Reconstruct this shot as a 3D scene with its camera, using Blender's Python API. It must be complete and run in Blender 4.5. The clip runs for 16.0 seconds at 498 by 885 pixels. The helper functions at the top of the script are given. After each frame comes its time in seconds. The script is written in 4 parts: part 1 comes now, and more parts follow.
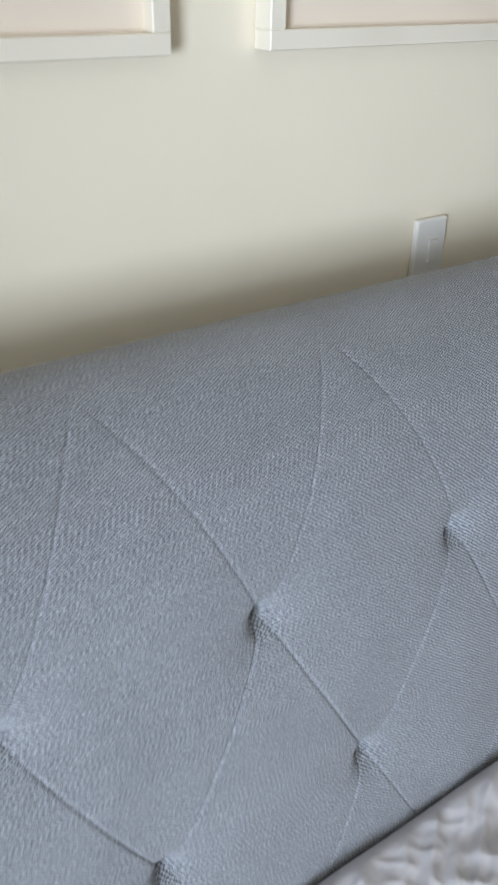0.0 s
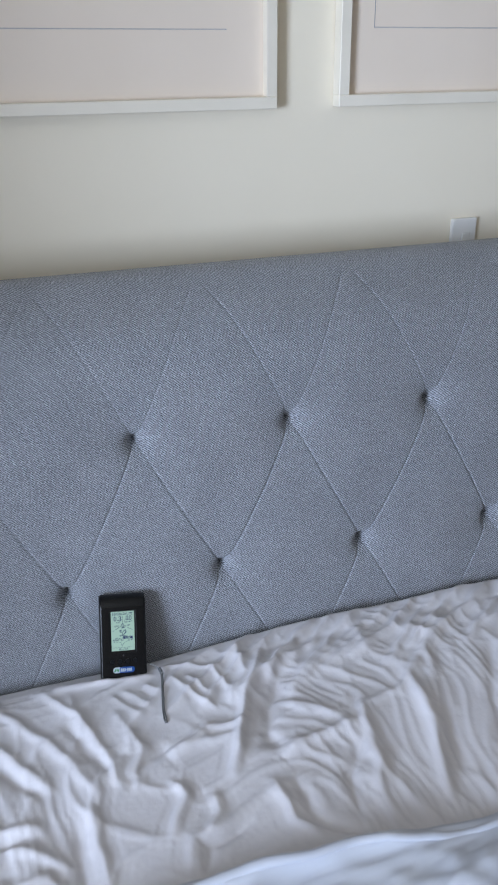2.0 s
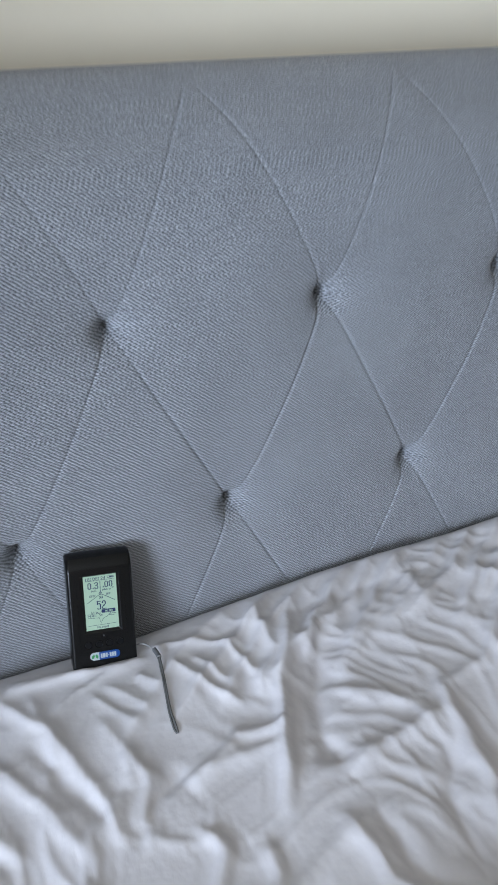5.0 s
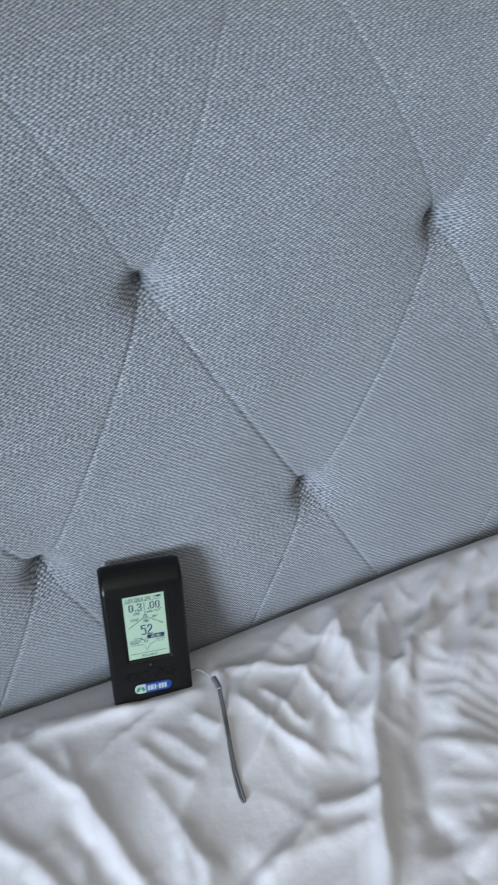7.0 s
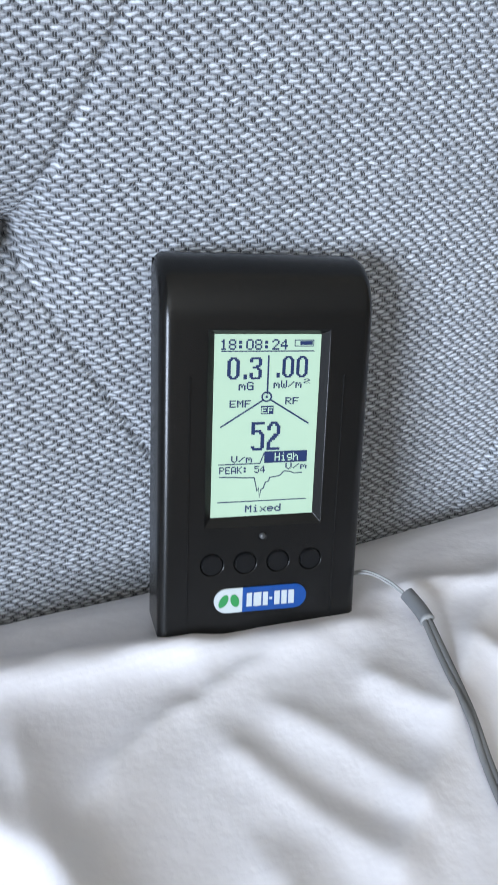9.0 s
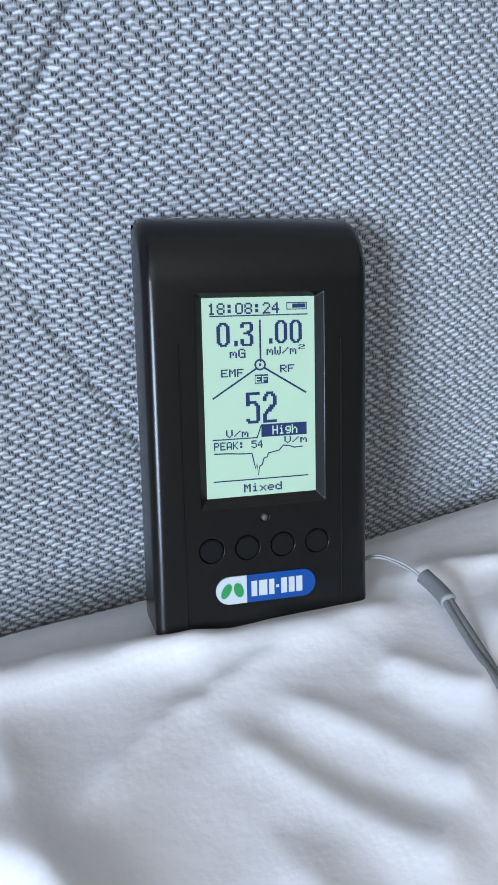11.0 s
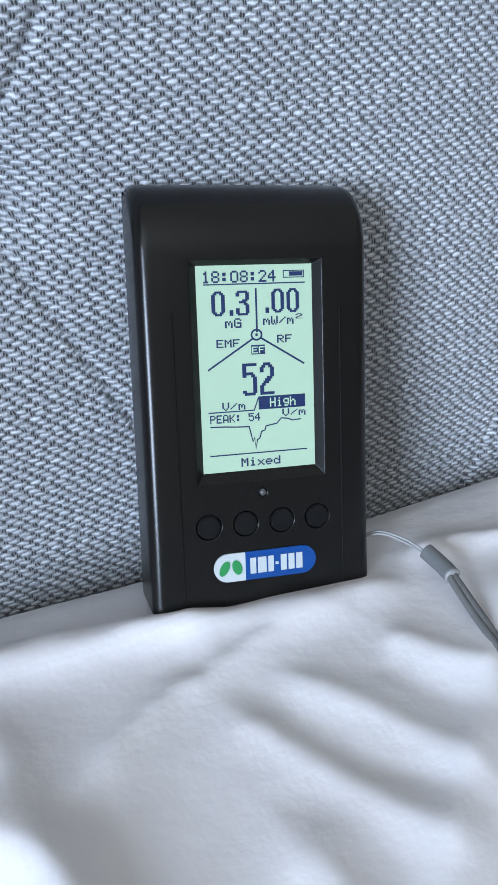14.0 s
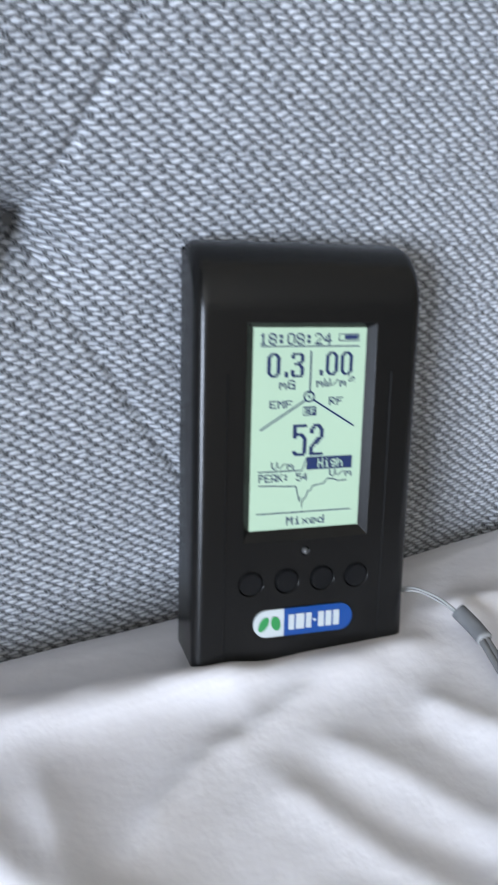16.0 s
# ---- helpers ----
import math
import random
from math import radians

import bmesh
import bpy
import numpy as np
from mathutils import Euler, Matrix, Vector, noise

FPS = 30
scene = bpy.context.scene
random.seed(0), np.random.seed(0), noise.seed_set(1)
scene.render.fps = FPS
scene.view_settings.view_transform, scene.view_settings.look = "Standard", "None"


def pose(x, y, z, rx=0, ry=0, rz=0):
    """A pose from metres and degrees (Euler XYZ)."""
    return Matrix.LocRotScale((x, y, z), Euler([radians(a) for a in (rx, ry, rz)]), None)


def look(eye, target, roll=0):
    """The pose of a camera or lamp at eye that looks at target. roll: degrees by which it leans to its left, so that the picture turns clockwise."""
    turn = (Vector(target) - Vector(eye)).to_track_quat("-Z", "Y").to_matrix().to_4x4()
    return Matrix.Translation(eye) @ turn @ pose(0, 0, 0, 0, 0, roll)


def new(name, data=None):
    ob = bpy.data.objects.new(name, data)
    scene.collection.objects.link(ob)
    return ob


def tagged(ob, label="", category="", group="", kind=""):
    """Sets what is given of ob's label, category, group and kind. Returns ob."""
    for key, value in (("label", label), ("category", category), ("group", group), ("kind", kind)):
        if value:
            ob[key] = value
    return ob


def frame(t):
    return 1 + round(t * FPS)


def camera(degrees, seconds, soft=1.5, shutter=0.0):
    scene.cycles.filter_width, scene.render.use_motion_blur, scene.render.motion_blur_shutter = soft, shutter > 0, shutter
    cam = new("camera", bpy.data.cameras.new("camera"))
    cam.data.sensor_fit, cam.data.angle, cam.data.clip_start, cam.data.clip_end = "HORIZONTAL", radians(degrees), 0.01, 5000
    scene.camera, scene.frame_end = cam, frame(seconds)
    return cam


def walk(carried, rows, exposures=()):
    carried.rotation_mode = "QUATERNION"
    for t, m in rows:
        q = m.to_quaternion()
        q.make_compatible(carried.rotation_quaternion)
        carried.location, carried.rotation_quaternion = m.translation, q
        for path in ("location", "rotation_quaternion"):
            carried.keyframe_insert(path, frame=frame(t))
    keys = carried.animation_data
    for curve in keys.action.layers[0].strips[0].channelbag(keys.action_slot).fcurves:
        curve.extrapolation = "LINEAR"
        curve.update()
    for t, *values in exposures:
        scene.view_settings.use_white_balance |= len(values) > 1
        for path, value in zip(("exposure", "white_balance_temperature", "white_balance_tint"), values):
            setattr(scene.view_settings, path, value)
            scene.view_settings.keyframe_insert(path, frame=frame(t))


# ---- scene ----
cam = camera(33.07, 16.0, soft=1.5, shutter=0.4)
PATH = [
    (0, (-0.0422, -0.3983, 1.5715), (0.4605, 0.3126, 1.0795), 0.89),
    (0.5, (-0.1330, -0.4357, 1.5228), (0.4090, 0.2498, 1.0367), 6.04),
    (1, (-0.1093, -0.5148, 1.5179), (0.3647, 0.1946, 0.9964), 3.80),
    (1.5, (-0.1102, -0.9357, 1.5578), (0.2096, -0.1051, 1.1019), 0.32),
    (2, (-0.1527, -1.1460, 1.5868), (0.1344, -0.2856, 1.1659), -0.61),
    (2.5, (-0.2455, -1.2983, 1.5885), (0.0239, -0.4097, 1.2173), 0.79),
    (3, (-0.3284, -1.3003, 1.5734), (-0.1505, -0.3886, 1.2029), 1.30),
    (3.2, (-0.3277, -1.2913, 1.5751), (-0.1676, -0.3828, 1.1893), 1.38),
    (5.3, (-0.1510, -0.5750, 1.3691), (0.2233, 0.1342, 0.7717), 2.81),
    (5.5, (-0.1562, -0.4845, 1.3614), (0.2064, 0.1833, 0.7114), 4.71),
    (6, (-0.1434, -0.4350, 1.3567), (0.1817, 0.2329, 0.6872), 3.94),
    (6.5, (-0.0554, -0.4815, 1.3455), (0.2265, 0.2299, 0.7017), -3.63),
    (7, (-0.0674, -0.4637, 1.3554), (0.1991, 0.2368, 0.6934), -1.94),
    (7.5, (-0.1349, -0.3430, 1.2736), (0.1008, 0.2889, 0.5353), 2.22),
    (8, (-0.0665, -0.1687, 1.1016), (0.1458, 0.4182, 0.3202), 1.84),
    (8.5, (-0.0656, -0.1489, 0.9374), (0.2216, 0.5063, 0.2387), 4.81),
    (9, (-0.0925, -0.1940, 0.8709), (0.2183, 0.5402, 0.2673), 4.60),
    (9.2, (-0.0885, -0.1984, 0.8882), (0.1737, 0.5421, 0.2695), 2.36),
    (11.5, (-0.0938, -0.1964, 0.8234), (0.2502, 0.5840, 0.3011), 1.25),
    (12, (-0.0883, -0.1960, 0.8293), (0.2365, 0.5789, 0.2870), 0.96),
    (12.5, (-0.0893, -0.1936, 0.8284), (0.2382, 0.5754, 0.2794), 0.73),
    (13, (-0.0923, -0.1952, 0.8143), (0.2598, 0.5838, 0.2955), 1.06),
    (13.5, (-0.0859, -0.1962, 0.8185), (0.2440, 0.5818, 0.2838), 0.55),
    (14, (-0.0926, -0.1943, 0.8203), (0.2457, 0.5781, 0.2827), 0.93),
    (14.5, (-0.0931, -0.1942, 0.8203), (0.2500, 0.5778, 0.2852), 1.45),
    (15, (-0.0933, -0.1934, 0.8178), (0.2552, 0.5807, 0.2894), 1.93),
    (15.5, (-0.0880, -0.1941, 0.8157), (0.2607, 0.5831, 0.2919), 2.39),
    (16, (-0.1090, -0.1705, 0.8443), (0.2473, 0.5732, 0.2785), 4.97),
]
EXPOSURES = [(0.0, 0.0, 6700, 10), (0.5, -0.1, 6600, 10), (1.0, 0.0, 6600, 12), (1.5, -0.06, 6250, 11), (2.0, -0.24, 6150, 13), (3.2, -0.22, 5950, 14), (5.5, -0.16, 6500, 9), (6.2, -0.02, 6500, 8),
             (7.5, -0.09, 6500, 8), (8.0, 0.06, 7150, 10), (8.5, 0.35, 7250, 12), (9.0, 0.46, 6600, 10), (11.5, 0.3, 6200, 9), (15.5, 0.32, 6200, 9), (16.0, 0.36, 6700, 11)]
walk(cam, [(t, look(eye, target, roll)) for t, eye, target, roll in PATH], EXPOSURES)

# ---- world, window light ----
world = bpy.data.worlds.new("sky")
scene.world = world
world.use_nodes = True
sky = world.node_tree.nodes.new("ShaderNodeTexSky")
sky.sky_type, sky.sun_disc = "NISHITA", False
sky.sun_elevation, sky.sun_rotation = radians(35), radians(200)
back = world.node_tree.nodes["Background"]
back.inputs["Strength"].default_value = 0.1
world.node_tree.links.new(sky.outputs[0], back.inputs["Color"])

WALL_Y, LEFT_X, RIGHT_X, FRONT_Y, ROOM_H = 0.452, -2.0, 3.0, -3.6, 2.5
WIN_Y0, WIN_Y1, WIN_Z0, WIN_Z1 = -2.4, -1.3, 0.85, 1.9
# corner of the unseen block that shades the left side
BLOCKER_X, BLOCKER_Y = -0.94, -0.6
win = bpy.data.lights.new("window_light", "AREA")
win.shape, win.size, win.size_y, win.energy = "RECTANGLE", WIN_Y1 - WIN_Y0, WIN_Z1 - WIN_Z0, 188
win.color = (0.675, 0.8, 1.0)
lamp = new("window_light", win)
lamp.matrix_world = look((LEFT_X - 0.06, (WIN_Y0 + WIN_Y1) / 2, (WIN_Z0 + WIN_Z1) / 2), (0, (WIN_Y0 + WIN_Y1) / 2, (WIN_Z0 + WIN_Z1) / 2))


# ---- materials ----
def material(name, colour, rough=0.5, metal=0.0, sheen=0.0):
    m = bpy.data.materials.new(name)
    m.use_nodes = True
    b = m.node_tree.nodes["Principled BSDF"]
    b.inputs["Base Color"].default_value = (*colour, 1)
    b.inputs["Roughness"].default_value = rough
    b.inputs["Metallic"].default_value = metal
    b.inputs["Sheen Weight"].default_value = sheen
    return m


def add(m, kind, **values):
    n = m.node_tree.nodes.new(kind)
    for key, value in values.items():
        n.inputs[key.replace("_", " ")].default_value = value
    return n


def wire(m, a, b):
    m.node_tree.links.new(a, b)


def bsdf(m):
    return m.node_tree.nodes["Principled BSDF"]


def coords(m, which, scale=(1, 1, 1)):
    tc = add(m, "ShaderNodeTexCoord")
    mp = add(m, "ShaderNodeMapping", Scale=scale)
    wire(m, tc.outputs[which], mp.inputs["Vector"])
    return mp.outputs[0]


def mottle(m, a, b, scale, which="Object", stretch=(1, 1, 1), detail=4.0, lo=0.35, hi=0.65):
    """Base colour that drifts between a and b."""
    n = add(m, "ShaderNodeTexNoise", Scale=scale, Detail=detail)
    wire(m, coords(m, which, stretch), n.inputs["Vector"])
    r = add(m, "ShaderNodeValToRGB")
    r.color_ramp.elements[0].position, r.color_ramp.elements[1].position = lo, hi
    r.color_ramp.elements[0].color, r.color_ramp.elements[1].color = (*a, 1), (*b, 1)
    wire(m, n.outputs[0], r.inputs[0])
    wire(m, r.outputs[0], bsdf(m).inputs["Base Color"])
    return n


def relief(m, scale, strength, distance, which="Object", stretch=(1, 1, 1)):
    n = add(m, "ShaderNodeTexNoise", Scale=scale, Detail=6.0)
    wire(m, coords(m, which, stretch), n.inputs["Vector"])
    bp = add(m, "ShaderNodeBump", Strength=strength, Distance=distance)
    wire(m, n.outputs[0], bp.inputs["Height"])
    wire(m, bp.outputs[0], bsdf(m).inputs["Normal"])


wall_paint = material("wall_paint", (0.8, 0.78, 0.74), 0.75)
mottle(wall_paint, (0.84, 0.76, 0.6), (0.87, 0.79, 0.63), 2.5)
relief(wall_paint, 90, 0.12, 0.002)
# walls out of view: dark warm colour set to weaken and warm bounce light
unseen_wall_paint = material("bounce_damping_taupe", (0.4, 0.37, 0.33), 0.8)
mottle(unseen_wall_paint, (0.21, 0.165, 0.12), (0.25, 0.2, 0.145), 2.5)
relief(unseen_wall_paint, 90, 0.12, 0.002)
# ceiling out of view, coloured cream so that its bounce warms the shadows
warm_bounce_ceiling = material("warm_bounce_ceiling", (0.82, 0.82, 0.8), 0.8)
mottle(warm_bounce_ceiling, (0.78, 0.70, 0.56), (0.82, 0.74, 0.6), 3)
# carpet colour lowered to deepen the shade in the gap beside the bed
carpet = material("carpet", (0.32, 0.29, 0.25), 0.95)
mottle(carpet, (0.05, 0.045, 0.04), (0.1, 0.09, 0.08), 180)

# woven upholstery: short pale weft floats over a darker warp
fabric = material("woven_grey_upholstery", (0.25, 0.27, 0.3), 0.85, sheen=0.25)
uv = coords(fabric, "UV")
wob = add(fabric, "ShaderNodeTexNoise", Scale=260.0, Detail=2.0)
wire(fabric, uv, wob.inputs["Vector"])
wsub = add(fabric, "ShaderNodeVectorMath")
wsub.operation = "SUBTRACT"
wsub.inputs[1].default_value = (0.5, 0.5, 0.5)
wire(fabric, wob.outputs["Color"], wsub.inputs[0])
wmul = add(fabric, "ShaderNodeVectorMath")
wmul.operation = "SCALE"
wmul.inputs["Scale"].default_value = 0.002
wire(fabric, wsub.outputs[0], wmul.inputs[0])
wadd = add(fabric, "ShaderNodeVectorMath")
wire(fabric, uv, wadd.inputs[0])
wire(fabric, wmul.outputs[0], wadd.inputs[1])


def calc(m, op, a, b=None, c=None):
    n = add(m, "ShaderNodeMath")
    n.operation = op
    for k, v in enumerate((a, b, c)):
        if v is None:
            continue
        if isinstance(v, (int, float)):
            n.inputs[k].default_value = v
        else:
            wire(m, v, n.inputs[k])
    return n.outputs[0]


sep = add(fabric, "ShaderNodeSeparateXYZ")
wire(fabric, wadd.outputs[0], sep.inputs[0])
ROW, FLOAT = 0.00172, 0.0058
vrow = calc(fabric, "DIVIDE", sep.outputs[1], ROW)
row = calc(fabric, "FLOOR", vrow)
b_in = calc(fabric, "SUBTRACT", calc(fabric, "FRACT", vrow), 0.5)
row_shift = add(fabric, "ShaderNodeTexWhiteNoise")
row_shift.noise_dimensions = "1D"
wire(fabric, row, row_shift.inputs["W"])
ucell = calc(fabric, "ADD", calc(fabric, "DIVIDE", sep.outputs[0], FLOAT), calc(fabric, "ADD", calc(fabric, "MULTIPLY", row, 0.39), calc(fabric, "MULTIPLY", row_shift.outputs[0], 0.22)))
a_in = calc(fabric, "SUBTRACT", calc(fabric, "FRACT", ucell), 0.5)
# each float its own shade
cell = add(fabric, "ShaderNodeCombineXYZ")
wire(fabric, calc(fabric, "FLOOR", ucell), cell.inputs[0])
wire(fabric, row, cell.inputs[1])
shade = add(fabric, "ShaderNodeTexWhiteNoise")
shade.noise_dimensions = "2D"
wire(fabric, cell.outputs[0], shade.inputs["Vector"])
oval = calc(fabric, "ADD", calc(fabric, "POWER", calc(fabric, "ABSOLUTE", calc(fabric, "DIVIDE", a_in, 0.35)), 2.0),
            calc(fabric, "POWER", calc(fabric, "ABSOLUTE", calc(fabric, "DIVIDE", b_in, 0.40)), 2.0))
weft = calc(fabric, "MAXIMUM", calc(fabric, "SUBTRACT", 1.0, oval), 0.0)
# dark slots where the weft dives under
slot = calc(fabric, "MAXIMUM", calc(fabric, "SUBTRACT", 1.0, calc(fabric, "ADD",
            calc(fabric, "POWER", calc(fabric, "DIVIDE", calc(fabric, "SUBTRACT", calc(fabric, "ABSOLUTE", a_in), 0.425), 0.062), 2.0),
            calc(fabric, "POWER", calc(fabric, "ABSOLUTE", calc(fabric, "DIVIDE", b_in, 0.5)), 2.0))), 0.0)
warp = add(fabric, "ShaderNodeTexNoise", Scale=1.0, Detail=3.0)
wire(fabric, coords(fabric, "UV", (1500, 260, 1)), warp.inputs["Vector"])
slub = add(fabric, "ShaderNodeTexNoise", Scale=1.0, Detail=3.0)
wire(fabric, coords(fabric, "UV", (150, 620, 1)), slub.inputs["Vector"])
blotch = add(fabric, "ShaderNodeTexNoise", Scale=9.0, Detail=3.0)
wire(fabric, uv, blotch.inputs["Vector"])
level = calc(fabric, "ADD", calc(fabric, "MULTIPLY", calc(fabric, "SQRT", weft), calc(fabric, "MULTIPLY_ADD", shade.outputs[0], 0.2, 0.24)),
             calc(fabric, "MULTIPLY_ADD", warp.outputs[0], 0.48, -0.03))
level = calc(fabric, "SUBTRACT", level, calc(fabric, "MULTIPLY", slot, 0.3))
level = calc(fabric, "ADD", level, calc(fabric, "MULTIPLY_ADD", slub.outputs[0], 0.26, -0.13))
level = calc(fabric, "MULTIPLY", calc(fabric, "MAXIMUM", level, 0.03), calc(fabric, "MULTIPLY_ADD", blotch.outputs[0], 0.3, 0.75))
yarn = add(fabric, "ShaderNodeVectorMath")
yarn.operation = "SCALE"
yarn.inputs[0].default_value = (0.94, 0.985, 1.055)
wire(fabric, level, yarn.inputs["Scale"])
wire(fabric, yarn.outputs[0], bsdf(fabric).inputs["Base Color"])
fb = add(fabric, "ShaderNodeBump", Strength=0.75, Distance=0.0007)
wire(fabric, calc(fabric, "ADD", calc(fabric, "SUBTRACT", weft, slot), calc(fabric, "MULTIPLY", warp.outputs[0], 0.5)), fb.inputs["Height"])
wire(fabric, fb.outputs[0], bsdf(fabric).inputs["Normal"])

cotton = material("white_cotton", (0.8, 0.8, 0.8), 0.8, sheen=0.15)
mottle(cotton, (0.597, 0.572, 0.58), (0.647, 0.622, 0.63), 9)
relief(cotton, 65, 0.3, 0.0026)
duvet_cotton = material("white_duvet_cotton", (0.82, 0.82, 0.83), 0.85, sheen=0.1)
mottle(duvet_cotton, (0.47, 0.485, 0.53), (0.52, 0.535, 0.575), 8)
relief(duvet_cotton, 700, 0.12, 0.0006)
black_plastic = material("black_plastic", (0.006, 0.0058, 0.0055), 0.24)
bsdf(black_plastic).inputs["Specular IOR Level"].default_value = 0.24
relief(black_plastic, 2500, 0.08, 0.0002)
button_rubber = material("black_button", (0.0035, 0.0037, 0.0042), 0.36)
bsdf(button_rubber).inputs["Specular IOR Level"].default_value = 0.26
lcd = material("backlit_lcd", (0.2, 0.3, 0.24), 0.3)
bsdf(lcd).inputs["Emission Color"].default_value = (0.53, 0.66, 0.45, 1)
bsdf(lcd).inputs["Emission Strength"].default_value = 0.32
lcd_ink = material("lcd_segment", (0.007, 0.02, 0.075), 0.4)
badge_blue = material("badge_blue", (0.002, 0.045, 0.2), 0.3)
badge_white = material("badge_white", (0.4, 0.43, 0.43), 0.35)
badge_green = material("badge_green", (0.02, 0.2, 0.055), 0.4)
led_lens = material("led_lens", (0.06, 0.06, 0.06), 0.2)
strap_grey = material("grey_strap", (0.13, 0.13, 0.128), 0.7)
relief(strap_grey, 1800, 0.5, 0.0006)
cord_clear = material("pale_cord", (0.22, 0.22, 0.215), 0.45)
ferrule_grey = material("grey_rubber_sleeve", (0.115, 0.118, 0.12), 0.5)
frame_white = material("white_frame_lacquer", (0.8, 0.78, 0.73), 0.4)
mottle(frame_white, (0.8, 0.735, 0.605), (0.84, 0.775, 0.645), 6)
mat_board = material("mount_board", (0.7, 0.67, 0.65), 0.9)
mottle(mat_board, (0.77, 0.66, 0.535), (0.81, 0.7, 0.575), 3)
pencil = material("pencil_line", (0.38, 0.36, 0.36), 0.9)
socket_white = material("white_plastic", (0.8, 0.78, 0.73), 0.35)
oak = material("oak", (0.3, 0.15, 0.06), 0.35)
mottle(oak, (0.2, 0.085, 0.028), (0.38, 0.19, 0.075), 5, stretch=(3, 40, 40), detail=8, lo=0.3, hi=0.7)
relief(oak, 6, 0.2, 0.001, stretch=(3, 60, 60))
# cabinet cream, greyed down: the shade it stands in is part of the colour
shaded_cream_paint = material("shaded_cream_paint", (0.7, 0.7, 0.68), 0.45)
mottle(shaded_cream_paint, (0.29, 0.29, 0.285), (0.33, 0.33, 0.325), 4)
black_cloth = material("black_cloth", (0.003, 0.003, 0.0035), 0.75)
relief(black_cloth, 400, 0.3, 0.001)
card_white = material("card_white", (0.62, 0.61, 0.56), 0.7)
card_green = material("card_green", (0.32, 0.4, 0.14), 0.7)
card_black = material("card_black", (0.012, 0.012, 0.014), 0.6)
dark_wood = material("dark_rail", (0.075, 0.08, 0.09), 0.8)
mattress_ticking = material("mattress_ticking", (0.6, 0.6, 0.6), 0.85)


# ---- building helpers ----
def link(name, me, mat, parent=None, label="", smooth=True):
    me.materials.append(mat)
    if smooth:
        me.polygons.foreach_set("use_smooth", [True] * len(me.polygons))
    ob = new(name, me)
    ob.parent = parent
    if label:
        ob["label"] = label
    return ob


def part(name, bm, mat, parent=None, label="", smooth=False):
    me = bpy.data.meshes.new(name)
    bm.to_mesh(me)
    bm.free()
    return link(name, me, mat, parent, label, smooth)


def box(x0, x1, y0, y1, z0, z1, bevel=0.0, segments=2):
    bm = bmesh.new()
    bmesh.ops.create_cube(bm, size=1)
    for v in bm.verts:
        v.co = Vector(((x0 + x1) / 2 + v.co.x * (x1 - x0), (y0 + y1) / 2 + v.co.y * (y1 - y0), (z0 + z1) / 2 + v.co.z * (z1 - z0)))
    if bevel:
        bmesh.ops.bevel(bm, geom=bm.edges[:], offset=bevel, segments=segments, affect="EDGES", profile=0.5)
    return bm


def grid_mesh(name, xyz, uvs=None):
    """A sheet of quads from an array (rows, columns, 3)."""
    r, c = xyz.shape[:2]
    i = np.arange(r * c).reshape(r, c)
    faces = np.stack([i[:-1, :-1], i[:-1, 1:], i[1:, 1:], i[1:, :-1]], -1).reshape(-1, 4)
    me = bpy.data.meshes.new(name)
    me.from_pydata(xyz.reshape(-1, 3).tolist(), [], faces.tolist())
    if uvs is not None:
        layer = me.uv_layers.new(name="UVMap")
        layer.data.foreach_set("uv", uvs.reshape(-1, 2)[faces.ravel()].ravel())
    return me


PERM = np.random.RandomState(5).permutation(512)
GRAD = np.random.RandomState(6).uniform(0, 2 * np.pi, 512)


def perlin(x, y, seed=0):
    """Smooth noise, about -0.7 to 0.7, over arrays."""
    xi, yi = np.floor(x).astype(int), np.floor(y).astype(int)
    fx, fy = x - xi, y - yi
    sx, sy = fx * fx * fx * (fx * (fx * 6 - 15) + 10), fy * fy * fy * (fy * (fy * 6 - 15) + 10)

    def corner(dx, dy):
        a = GRAD[(PERM[(xi + dx + seed * 37) % 512] + yi + dy) % 512]
        return np.cos(a) * (fx - dx) + np.sin(a) * (fy - dy)

    top = corner(0, 0) * (1 - sx) + corner(1, 0) * sx
    low = corner(0, 1) * (1 - sx) + corner(1, 1) * sx
    return top * (1 - sy) + low * sy


def line_distance(x, y, points):
    """Distance from every x, y to a polyline, and the fraction run along it."""
    best, along = np.full(x.shape, 9.0), np.zeros(x.shape)
    n = len(points) - 1
    for k in range(n):
        (ax, ay), (bx, by) = points[k], points[k + 1]
        dx, dy = bx - ax, by - ay
        f = np.clip(((x - ax) * dx + (y - ay) * dy) / (dx * dx + dy * dy), 0, 1)
        d = np.hypot(x - ax - f * dx, y - ay - f * dy)
        along = np.where(d < best, (k + f) / n, along)
        best = np.minimum(best, d)
    return best, along


def folds(x, y, some):
    """Rounded ridges of cloth along polylines: height, half width, points."""
    z = np.zeros(x.shape)
    far = np.clip(np.hypot(x, y + 0.03) / 0.18, 0.15, 1)
    wx = x + far * (0.007 * perlin(x * 9, y * 9, 5) + 0.006 * perlin(x * 24, y * 24, 3))
    wy = y + far * (0.007 * perlin(x * 9, y * 9, 6) + 0.006 * perlin(x * 24, y * 24, 4))
    for height, wide, points in some:
        d, f = line_distance(wx, wy, points)
        z += height * (0.2 * np.exp(-((d / wide) ** 2)) + np.exp(-np.sqrt((d / wide) ** 2 * 1.3 + 0.025))) * np.clip(np.minimum(f, 1 - f) * 5 + 0.25, 0, 1)
    return z


